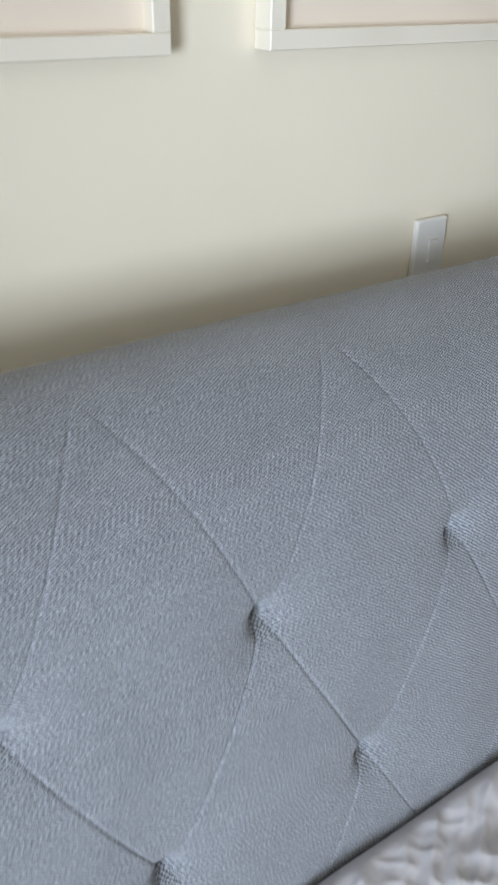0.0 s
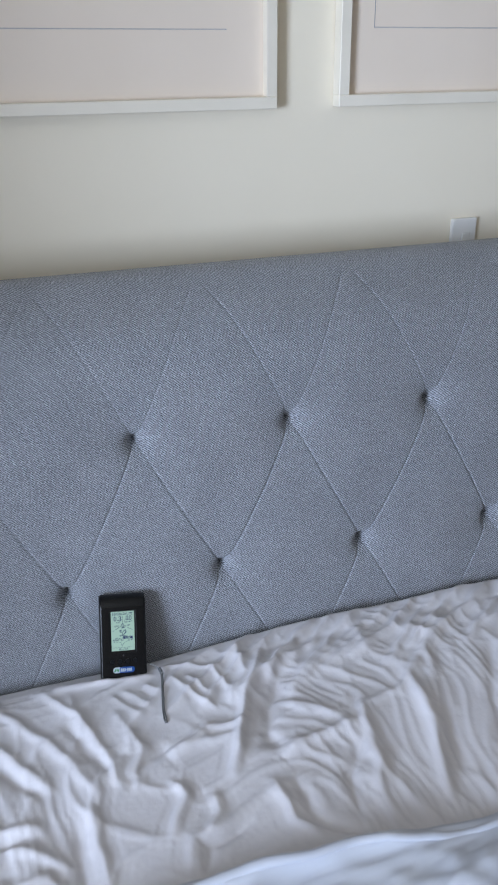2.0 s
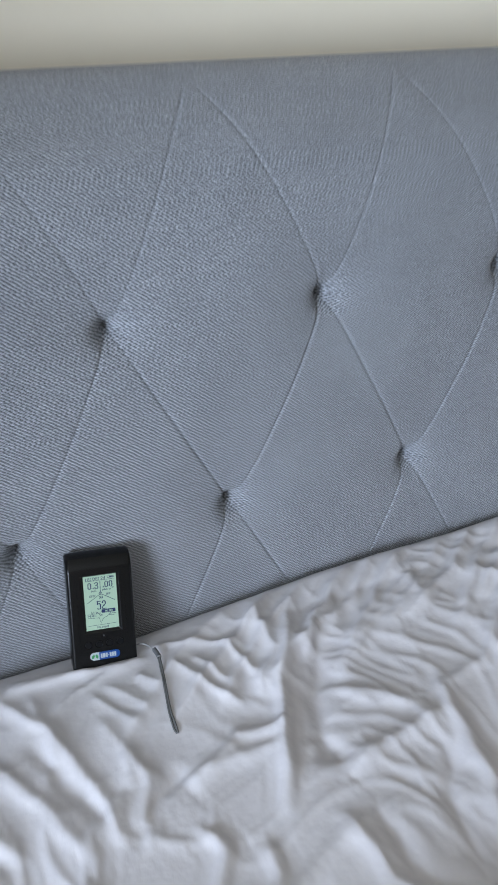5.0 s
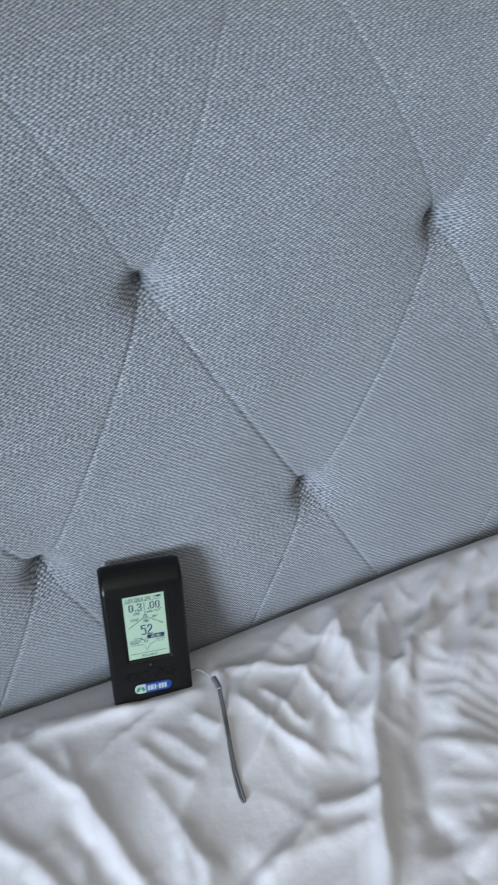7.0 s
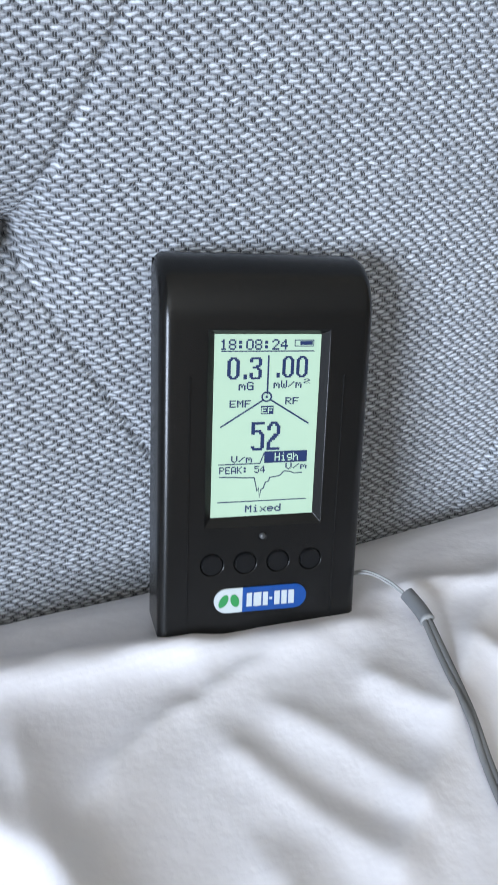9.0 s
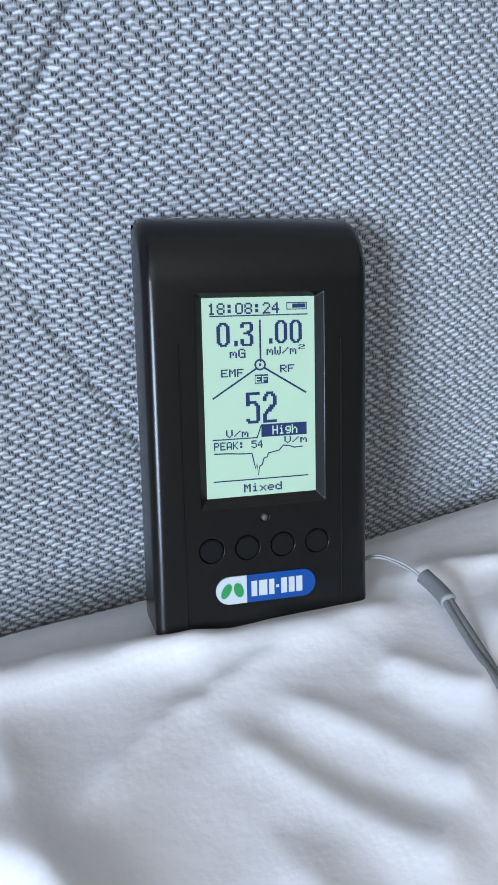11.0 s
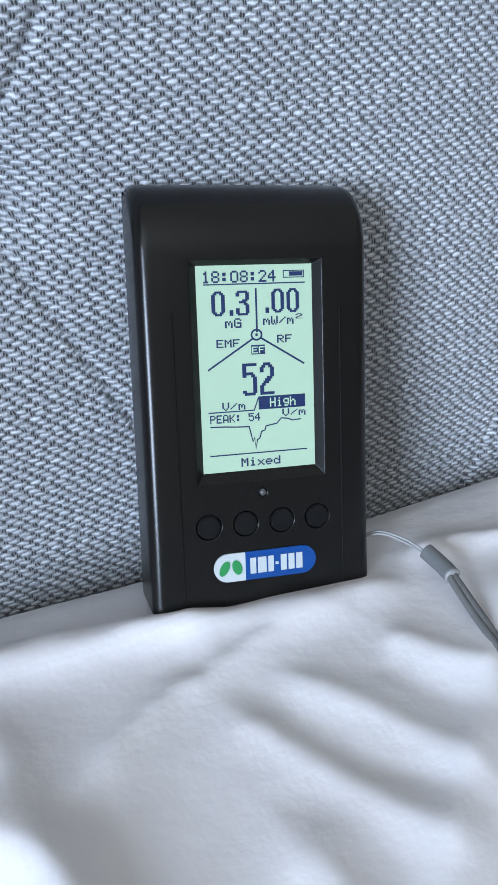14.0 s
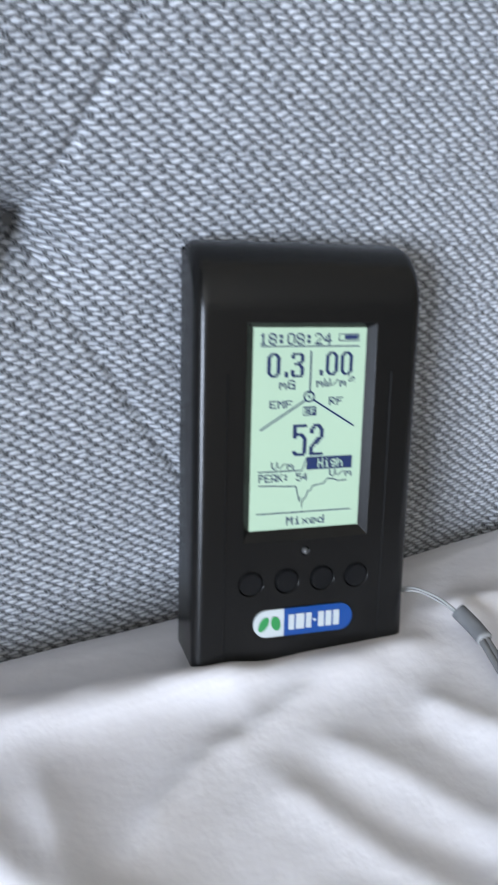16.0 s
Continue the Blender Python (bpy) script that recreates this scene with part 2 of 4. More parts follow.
def spaced(stops):
    """Rising values with a given step on each stretch: (start, step) ..., (end, 0)."""
    out = []
    for (a, step), (b, _) in zip(stops, stops[1:]):
        n = max(1, round((b - a) / step))
        out += [a + (b - a) * k / n for k in range(n)]
    return np.array(out + [stops[-1][0]])


def solid_of(ob):
    """The mesh of an object with its modifiers applied."""
    bpy.context.view_layer.update()
    return bpy.data.meshes.new_from_object(ob.evaluated_get(bpy.context.evaluated_depsgraph_get()))


def lettering(name, text, x0, x1, z0, z1, y, mat, parent, bold=0.0):
    """Flat letters filling a box in the plane y, read from -y."""
    cu = bpy.data.curves.new(name, "FONT")
    cu.body, cu.offset = text, bold
    ob = new(name, cu)
    me = solid_of(ob)
    bpy.data.objects.remove(ob)
    co = np.empty(len(me.vertices) * 3)
    me.vertices.foreach_get("co", co)
    co = co.reshape(-1, 3)
    lo, hi = co.min(0), co.max(0)
    out = np.empty_like(co)
    out[:, 0] = x0 + (co[:, 0] - lo[0]) / (hi[0] - lo[0]) * (x1 - x0)
    out[:, 1] = y
    out[:, 2] = z0 + (co[:, 1] - lo[1]) / (hi[1] - lo[1]) * (z1 - z0)
    me.vertices.foreach_set("co", out.ravel())
    me.materials.clear()
    return link(name, me, mat, parent, smooth=False)


def strip(points, wide, y, bm=None):
    """A flat mitred line of even width in the plane y."""
    bm = bm or bmesh.new()
    pts = [Vector(p) for p in points]
    closed = len(pts) > 2 and (pts[0] - pts[-1]).length < 1e-9
    left, right = [], []
    for k, p in enumerate(pts):
        before = pts[k - 1] if k else (pts[-2] if closed else p)
        after = pts[k + 1] if k + 1 < len(pts) else (pts[1] if closed else p)
        a, b = (p - before), (after - p)
        a = a.normalized() if a.length else b.normalized()
        b = b.normalized() if b.length else a
        n = Vector((-a.y - b.y, a.x + b.x))
        n = n.normalized() if n.length > 1e-6 else Vector((-a.y, a.x))
        n *= min(wide / 2 / max(abs(n.dot(Vector((-a.y, a.x)))), 0.5), wide)
        left.append(bm.verts.new((p.x + n.x, y, p.y + n.y)))
        right.append(bm.verts.new((p.x - n.x, y, p.y - n.y)))
    for k in range(len(pts) - 1):
        bm.faces.new((left[k], right[k], right[k + 1], left[k + 1]))
    return bm


def tube(points, radius, sides=10, flat=1.0):
    """A round cord along points; radius may change from point to point."""
    pts = [Vector(p) for p in points]
    bm = bmesh.new()
    rings = []
    for k, p in enumerate(pts):
        d = (pts[min(k + 1, len(pts) - 1)] - pts[max(k - 1, 0)]).normalized()
        a = d.cross(Vector((0, 0, 1))).normalized()
        b = a.cross(d)
        r = radius[k] if isinstance(radius, (list, tuple)) else radius
        rings.append([bm.verts.new(p + r * (math.cos(s) * a + flat * math.sin(s) * b)) for s in [2 * math.pi * j / sides for j in range(sides)]])
    for u, w in zip(rings, rings[1:]):
        for j in range(sides):
            bm.faces.new((u[j], u[(j + 1) % sides], w[(j + 1) % sides], w[j]))
    bm.faces.new(rings[0][::-1])
    bm.faces.new(rings[-1])
    return bm


def smooth_path(points, steps=8):
    """Catmull-Rom through points."""
    p = [points[0], *points, points[-1]]
    p = [Vector(q) for q in p]
    out = []
    for k in range(1, len(p) - 2):
        for s in range(steps):
            t = s / steps
            out.append(0.5 * (2 * p[k] + (p[k + 1] - p[k - 1]) * t + (2 * p[k - 1] - 5 * p[k] + 4 * p[k + 1] - p[k + 2]) * t * t + (3 * p[k] - p[k - 1] - 3 * p[k + 1] + p[k + 2]) * t ** 3))
    return out + [p[-2]]


# ---- room ----
def structure(name, bm, mat, label, category):
    return tagged(part(name, bm, mat), label, category, kind="structure")


structure("floor", box(LEFT_X - 0.2, RIGHT_X + 0.2, FRONT_Y - 0.2, WALL_Y + 0.2, -0.1, 0), carpet, "unseen carpet floor under the bed, darkened for the shaded gap", "floor")
structure("ceiling", box(LEFT_X - 0.2, RIGHT_X + 0.2, FRONT_Y - 0.2, WALL_Y + 0.2, ROOM_H, ROOM_H + 0.1), warm_bounce_ceiling, "plain unseen ceiling, cream to warm the bounce light", "ceiling")
structure("wall_north", box(LEFT_X - 0.2, RIGHT_X + 0.2, WALL_Y, WALL_Y + 0.2, 0, ROOM_H), wall_paint, "warm white painted wall behind the bed", "wall")
structure("wall_south", box(LEFT_X - 0.2, RIGHT_X + 0.2, FRONT_Y - 0.2, FRONT_Y, 0, ROOM_H), unseen_wall_paint, "plain unseen wall, dark taupe to lower bounce light", "wall")
structure("wall_east", box(RIGHT_X, RIGHT_X + 0.2, FRONT_Y, WALL_Y, 0, ROOM_H), unseen_wall_paint, "plain unseen wall, dark taupe to lower bounce light", "wall")
bm = bmesh.new()
for a, b, c, d in ((FRONT_Y, WIN_Y0, 0, ROOM_H), (WIN_Y1, WALL_Y, 0, ROOM_H), (WIN_Y0, WIN_Y1, 0, WIN_Z0), (WIN_Y0, WIN_Y1, WIN_Z1, ROOM_H)):
    tmp = box(LEFT_X - 0.2, LEFT_X, a, b, c, d)
    piece = bpy.data.meshes.new("piece")
    tmp.to_mesh(piece)
    tmp.free()
    bm.from_mesh(piece)
    bpy.data.meshes.remove(piece)
# added block, out of view: keeps window light off cabinet and left wall
structure("shade_blocker", box(LEFT_X, BLOCKER_X, BLOCKER_Y, WALL_Y, 0, ROOM_H), unseen_wall_paint, "unseen plain wall block added to shade the cabinet and left wall", "wall")
structure("wall_west", bm, unseen_wall_paint, "unseen wall with a window opening, dark taupe to lower bounce light", "wall")


# ---- bed with the tufted headboard ----
BED_L, BED_R = -0.437, 1.132
BED_C = (BED_L + BED_R) / 2
bed = tagged(new("bed"), "upholstered bed with a tufted grey scroll headboard", "bed")
bed.location = (BED_C, -0.8, 0)

BUTTON_X, BUTTON_STEP = 0.0705, 0.2791
profile = smooth_path([(0, 0.005, 0.1), (0, 0.028, 0.3), (0, 0.058, 0.57), (0, 0.078, 0.74), (0, 0.108, 1.0), (0, 0.122, 1.09), (0, 0.153, 1.17),
                       (0, 0.205, 1.225), (0, 0.255, 1.251), (0, 0.310, 1.243), (0, 0.348, 1.205), (0, 0.352, 1.15), (0, 0.320, 1.105), (0, 0.285, 1.09), (0, 0.270, 1.0), (0, 0.240, 0.6), (0, 0.220, 0.1)], 24)
prof = np.array(profile)[:, 1:]
arc = np.r_[0, np.cumsum(np.hypot(*np.diff(prof, axis=0).T))]


def arc_at(z):
    front = prof[: int(np.argmax(prof[:, 1]))]
    return float(np.interp(z, front[:, 1], arc[: len(front)]))


S2, S1, S0 = arc_at(0.741), arc_at(1.0), arc_at(1.242)
S_TOP = float(arc[int(np.argmax(prof[:, 1]))])
svals = spaced([(0, 0.03), (arc_at(0.54), 0.0017), (S_TOP + 0.02, 0.01), (arc[-1], 0)])
xvals = spaced([(BED_L, 0.0015), (BED_L + 0.04, 0.0017), (0.95, 0.004), (BED_R - 0.04, 0.002), (BED_R, 0)])
py, pz = np.interp(svals, arc, prof[:, 0]), np.interp(svals, arc, prof[:, 1])
ty, tz = np.gradient(py, svals), np.gradient(pz, svals)
tl = np.hypot(ty, tz)
ny, nz = -tz / tl, ty / tl
X, S = np.meshgrid(xvals, svals)
# creases run from button to button, and on to the scroll above and the mattress below
UPPER = [BUTTON_X + k * BUTTON_STEP for k in range(-1, 4)]
LOWER = [BUTTON_X + (k - 0.5) * BUTTON_STEP for k in range(0, 4)]
buttons = [(x, S1) for x in UPPER] + [(x, S2) for x in LOWER]
sink = np.zeros(X.shape)
for x in UPPER:
    for sx in (-0.5, 0.5):
        for s, full in ((S0, 0.6), (S2, 1.0)):
            far = x + sx * BUTTON_STEP
            if not BED_L < far < BED_R:
                continue
            reach = 1.0 if (s == S0 or LOWER[0] - 0.01 < far < LOWER[-1] + 0.01) else 0.8
            bow = 0.004 * sx
            d, f = line_distance(X + bow * np.sin((S - min(s, S1)) / abs(s - S1) * np.pi), S, [(x, S1), (x + (far - x) * reach, S1 + (s - S1) * reach)])
            fade = full * np.clip((1 - f) * 9 if (reach < 1 or s == S0) else 1.0, 0, 1)
            sink = np.maximum(sink, fade * (0.0027 * np.exp(-((d / 0.0016) ** 2)) + 0.0005 * np.exp(-d / 0.02)))
for x in LOWER:
    for sx in (-0.5, 0.5):
        d, f = line_distance(X, S, [(x, S2), (x + sx * BUTTON_STEP, S2 - (S1 - S2))])
        sink = np.maximum(sink, 0.0025 * np.exp(-((d / 0.0016) ** 2)) + 0.0005 * np.exp(-d / 0.02))
dimple = np.zeros(X.shape)
for x, s in buttons:
    d = np.hypot(X - x, (S - s) * 0.9)
    dimple = np.maximum(dimple, 0.031 * np.exp(-((d / 0.0135) ** 1.5)) + 0.017 * np.exp(-((d / 0.052) ** 1.2)))
sink = sink + dimple
front_only = np.clip((S_TOP + 0.01 - S) / 0.03, 0, 1)
sink = sink * front_only + 0.0016 * perlin(X * 14, S * 14, 8) * front_only
edge = np.minimum(X - BED_L, BED_R - X)
ear = np.clip((S - S1 - 0.06) / (S_TOP - S1 - 0.12), 0, 1)
ear = ear * ear * (3 - 2 * ear)
R_EDGE = 0.058 - 0.04 * ear
sink = sink + np.where(edge < R_EDGE, R_EDGE - np.sqrt(np.maximum(R_EDGE ** 2 - (R_EDGE - edge) ** 2, 0)), 0)


def ease(v, a, b):
    f = np.clip((v - a) / (b - a), 0, 1)
    return f * f * (3 - 2 * f)


flare = (0.009 * ease(pz, 0.94, 1.12) + 0.026 * ease(pz, 1.115, 1.185))[:, None] * np.ones(X.shape)
# gathered pleat at each end of the scroll
for px, sign in ((BED_L, 1), (BED_R, -1)):
    d, f = line_distance(X, S, [(px + sign * 0.017, arc_at(1.17)), (px + sign * 0.021, arc_at(1.205)), (px + sign * 0.034, arc_at(1.225))])
    sink = sink + 0.012 * np.exp(-((d / 0.005) ** 2)) * np.clip(4 * f * (1 - f) + 0.2, 0, 1)
XX = X + np.sign(X - BED_C) * flare * np.clip(np.abs(X - BED_C) / (BED_C - BED_L), 0, 1) ** 6
xyz = np.stack([XX - BED_C, py[:, None] - ny[:, None] * sink * -1 * -1, pz[:, None] - nz[:, None] * sink], -1)
xyz[..., 1] += 0.8
me = grid_mesh("headboard", xyz, np.stack([X, S], -1))
headboard = link("headboard", me, fabric, bed, "grey woven fabric headboard with deep diamond tufting")
crest = int(np.argmax(pz))
for side in (0, -1):
    bm = bmesh.new()
    ring = xyz[:, side]
    fore, aft = ring[:crest + 1], ring[crest:][::-1]
    rungs = []
    for z in np.linspace(0.1, 1.09, 34):
        rungs.append([bm.verts.new([float(np.interp(z, run[:, 2], run[:, k])) for k in (0, 1)] + [float(z)]) for run in (fore, aft)])
    for p, q in zip(rungs, rungs[1:]):
        bm.faces.new((p[0], p[1], q[1], q[0]))
    # the round end of the scroll
    rim = [rungs[-1][0]] + [bm.verts.new(v) for v in ring if v[2] > 1.095] + [rungs[-1][1]]
    hub = bm.verts.new((float(ring[crest, 0]), 1.05, 1.17))
    for p, q in zip(rim, rim[1:] + rim[:1]):
        bm.faces.new((hub, p, q))
    bmesh.ops.recalc_face_normals(bm, faces=bm.faces[:])
    part("end_panel", bm, fabric, headboard, "flat grey fabric end of the headboard")
for x, s in buttons:
    bm = bmesh.new()
    bmesh.ops.create_uvsphere(bm, u_segments=12, v_segments=8, radius=0.005)
    y0, z0 = float(np.interp(s, svals, py)), float(np.interp(s, svals, pz))
    a, b = float(np.interp(s, svals, ny)), float(np.interp(s, svals, nz))
    for v in bm.verts:
        v.co = Vector((v.co.x + x - BED_C, v.co.y * 0.5 + y0 - a * 0.05 + 0.8, v.co.z + z0 - b * 0.05))
    part("button", bm, fabric, headboard, "sunken fabric-covered tufting button", True)
part("side_rail", box(-0.72, -0.685, -1.15, 0.84, 0.1, 0.36, 0.008), dark_wood, bed, "dark fabric side rail")
part("side_rail", box(0.685, 0.72, -1.15, 0.84, 0.1, 0.36, 0.008), dark_wood, bed, "dark fabric side rail")
part("foot_rail", box(-0.685, 0.685, -1.15, -1.11, 0.1, 0.36, 0.008), dark_wood, bed)
part("slat_base", box(-0.685, 0.685, -1.11, 0.83, 0.26, 0.3), dark_wood, bed)
for x in (-0.7, 0.7):
    for y in (-1.1, 0.82):
        part("leg", box(x - 0.025, x + 0.025, y - 0.025, y + 0.025, 0, 0.105, 0.004), dark_wood, bed)

MAT_L, MAT_R = -0.338, 1.03
tagged(part("mattress", box(MAT_L + 0.02, MAT_R - 0.02, -1.88, 0.04, 0.302, 0.59, 0.05, 4), mattress_ticking, None, smooth=True), "pale mattress covered by a rumpled white sheet", "mattress")

# ---- rumpled sheet over the head of the mattress ----
NEAR_DEVICE = [
    (0.0062, 0.012, [(-0.15, 0.01), (-0.05, 0.001), (0.0, -0.006), (0.03, -0.008), (0.052, -0.01)]),
    (0.005, 0.011, [(0.029, -0.015), (0.007, -0.011), (-0.022, -0.021), (-0.046, -0.028), (-0.065, -0.04), (-0.08, -0.055)]),
    (0.0036, 0.012, [(-0.033, -0.037), (-0.018, -0.063), (-0.002, -0.091), (0.009, -0.108)]),
    (0.0036, 0.011, [(-0.01, -0.033), (0.009, -0.057), (0.027, -0.091)]),
    (0.0045, 0.011, [(0.029, -0.029), (0.05, -0.062)]),
    (0.007, 0.014, [(-0.12, 0.016), (-0.056, 0.008), (-0.015, -0.002)]),
    (-0.0028, 0.009, [(-0.021, -0.038), (-0.013, -0.054), (-0.001, -0.074), (0.021, -0.099)]),
    (-0.0028, 0.009, [(0.02, -0.038), (0.026, -0.052), (0.04, -0.075)]),
    (-0.0025, 0.007, [(-0.035, -0.013), (-0.033, -0.025)]),
]
STRAP_SIDE = [
    (0.006, 0.009, [(0.057, 0.006), (0.117, -0.011), (0.16, -0.035)]),
    (0.007, 0.01, [(0.075, -0.03), (0.095, -0.078), (0.126, -0.125)]),
    (0.006, 0.009, [(0.1, -0.03), (0.125, -0.09)]),
    (0.006, 0.008, [(0.14, -0.02), (0.165, -0.1)]),
    (0.004, 0.016, [(-0.034, -0.077), (-0.02, -0.131), (-0.029, -0.182)]),
    (0.0045, 0.015, [(-0.098, -0.006), (-0.087, -0.093), (-0.106, -0.15)]),
    (0.01, 0.016, [(0.205, 0.03), (0.195, -0.064), (0.149, -0.129)]),
    (0.008, 0.012, [(0.086, -0.165), (0.164, -0.176)]),
    (0.009, 0.014, [(0.023, -0.203), (0.095, -0.169)]),
]
# ridges and the hollows beside them on the half beyond the meter
BIG_FOLDS = [
    (0.024, 0.013, [(0.259, 0.012), (0.198, -0.09), (0.155, -0.177), (0.116, -0.262)]),
    (-0.022, 0.02, [(0.264, -0.05), (0.213, -0.15), (0.189, -0.206), (0.19, -0.243)]),
    (0.017, 0.013, [(0.188, -0.258), (0.263, -0.236), (0.333, -0.228)]),
    (0.011, 0.013, [(0.238, -0.151), (0.28, -0.177), (0.303, -0.207)]),
    (0.024, 0.014, [(0.459, -0.16), (0.444, -0.268), (0.417, -0.329), (0.392, -0.412)]),
    (-0.018, 0.016, [(0.478, -0.244), (0.456, -0.311), (0.434, -0.381)]),
    (-0.016, 0.013, [(0.323, -0.267), (0.272, -0.326), (0.255, -0.414)]),
    (0.018, 0.014, [(0.357, -0.187), (0.345, -0.233), (0.325, -0.317), (0.297, -0.379)]),
    (-0.014, 0.011, [(0.192, -0.31), (0.197, -0.388), (0.251, -0.425)]),
    (0.015, 0.011, [(0.161, -0.306), (0.166, -0.381), (0.19, -0.414)]),
]
FAR_SIDE = [
    (0.011, 0.012, [(0.352, 0.025), (0.257, -0.048), (0.225, -0.1)]),
    (0.013, 0.013, [(0.505, -0.125), (0.426, -0.182), (0.357, -0.204)]),
    (0.012, 0.014, [(0.726, 0.01), (0.574, -0.064), (0.476, -0.138)]),
    (0.011, 0.012, [(0.469, 0.01), (0.332, -0.074), (0.257, -0.134)]),
    (0.012, 0.015, [(0.62, 0.0), (0.52, -0.1), (0.5, -0.19)]),
    (0.012, 0.015, [(0.83, 0.02), (0.7, -0.09), (0.6, -0.25), (0.56, -0.36)]),
    (0.014, 0.016, [(0.93, 0.0), (0.82, -0.12), (0.72, -0.3)]),
    (-0.012, 0.014, [(0.64, -0.13), (0.56, -0.26), (0.52, -0.38)]),
]
HEAD_LEFT = [
    (0.014, 0.01, [(0.026, -0.258), (0.033, -0.287), (0.002, -0.342)]),
    (-0.017, 0.009, [(0.026, -0.43), (0.045, -0.38), (0.105, -0.361)]),
    (0.013, 0.011, [(0.008, -0.407), (0.028, -0.366), (0.098, -0.343)]),
    (0.012, 0.012, [(0.04, -0.193), (0.09, -0.19), (0.142, -0.2)]),
    (-0.012, 0.012, [(-0.036, -0.242), (-0.003, -0.198), (0.039, -0.182)]),
    (-0.015, 0.013, [(-0.11, -0.085), (-0.084, -0.159), (-0.058, -0.215)]),
    (0.013, 0.012, [(-0.135, 0.005), (-0.09, -0.074), (-0.062, -0.164), (-0.047, -0.242)]),
    (0.012, 0.012, [(-0.02, -0.13), (-0.008, -0.17), (-0.03, -0.25)]),
    (0.012, 0.01, [(0.075, -0.29), (0.07, -0.33), (0.05, -0.36)]),
]
CORNER = [
    (0.012, 0.014, [(-0.285, -0.005), (-0.216, -0.002), (-0.177, -0.069), (-0.128, -0.135), (-0.106, -0.184), (-0.082, -0.243)]),
    (0.012, 0.013, [(-0.301, -0.045), (-0.283, -0.147), (-0.274, -0.246)]),
    (0.015, 0.011, [(-0.251, -0.222), (-0.222, -0.266), (-0.165, -0.271)]),
    (-0.012, 0.01, [(-0.262, -0.245), (-0.228, -0.285), (-0.175, -0.291)]),
    (0.015, 0.012, [(-0.097, -0.258), (-0.102, -0.33), (-0.089, -0.405)]),
    (-0.017, 0.012, [(-0.121, -0.279), (-0.124, -0.355), (-0.11, -0.42)]),
    (0.012, 0.012, [(-0.221, -0.294), (-0.175, -0.316), (-0.138, -0.35)]),
    (0.012, 0.012, [(-0.258, -0.354), (-0.168, -0.36), (-0.143, -0.392)]),
    (0.011, 0.012, [(-0.29, -0.404), (-0.232, -0.396), (-0.165, -0.426)]),
    (-0.012, 0.012, [(-0.24, -0.1), (-0.2, -0.17), (-0.17, -0.215)]),
    (0.012, 0.012, [(-0.226, -0.09), (-0.185, -0.15), (-0.15, -0.21)]),
]
FOLDS = [(h * (0.4 if h < 0 else 0.66), w * 0.66, line) for h, w, line in NEAR_DEVICE] + [(h * 0.8, w * 0.85, line) for h, w, line in STRAP_SIDE] + [(h * 0.46, w * 0.9, line) for h, w, line in BIG_FOLDS + FAR_SIDE] + [(h * 0.38, w * 0.8, line) for h, w, line in HEAD_LEFT + CORNER]
# close pleats that run from the headboard towards the foot on the far half
pleat = random.Random(4)
for k in range(13):
    px = 0.2 + 0.056 * k + pleat.uniform(-0.012, 0.012)
    FOLDS.append((pleat.uniform(0.005, 0.009), pleat.uniform(0.008, 0.012), [(px, 0.05), (px - 0.1 + pleat.uniform(-0.015, 0.015), -0.025), (px - 0.21, -0.1 + pleat.uniform(-0.03, 0.03))]))


def bed_top(x, y):
    """Height of the sheet's top as it is laid, before it settles."""
    z = np.interp(y, [-0.6, -0.25, -0.14, -0.05, 0.0, 0.02, 0.038, 0.049, 0.055, 0.059, 0.063, 0.068], [0.627, 0.626, 0.6235, 0.621, 0.6165, 0.611, 0.604, 0.597, 0.591, 0.584, 0.572, 0.54])
    calm = np.clip(np.hypot(x * 0.8, (y + 0.04)) / 0.16, 0.1, 1) * np.clip((0.075 - y) / 0.07, 0.15, 1)
    wx, wy = x + 0.03 * perlin(x * 7, y * 7, 11), y + 0.03 * perlin(x * 7, y * 7, 12)
    turn = 1.1 * perlin(x * 2.5, y * 2.5, 16)
    rx, ry = wx * np.cos(turn) - wy * np.sin(turn), wx * np.sin(turn) + wy * np.cos(turn)
    pinch = 0.005 * np.clip(1 - 2.2 * np.abs(perlin(rx * 7, ry * 4, 13)), 0, 1) ** 1.5 + 0.0014 * np.clip(1 - 2.4 * np.abs(perlin(rx * 24, ry * 12, 17)), 0, 1) ** 2
    z = z + calm * (pinch - 0.004 + 0.005 * perlin(x * 8, y * 8, 43))
    back = np.clip((y + 0.01) / 0.05, 0, 1) * np.clip((x - 0.06) / 0.26, 0, 1)
    return z + 0.018 * back + folds(x, y, FOLDS) * np.clip((0.062 - y) / 0.03, 0.2, 1)


def cubic(field, u, v):
    """Smooth samples of a grid at fractional columns u and rows v."""
    r, c = field.shape
    u, v = np.clip(u, 0, c - 1.001), np.clip(v, 0, r - 1.001)
    iu, iv = np.floor(u).astype(int), np.floor(v).astype(int)

    def weights(f):
        return (-0.5 * f + f * f - 0.5 * f ** 3, 1 - 2.5 * f * f + 1.5 * f ** 3, 0.5 * f + 2 * f * f - 1.5 * f ** 3, -0.5 * f * f + 0.5 * f ** 3)

    wu, wv = weights(u - iu), weights(v - iv)
    out = np.zeros(u.shape)
    for a in range(4):
        for b in range(4):
            out += wv[a] * wu[b] * field[np.clip(iv + a - 1, 0, r - 1), np.clip(iu + b - 1, 0, c - 1)]
    return out


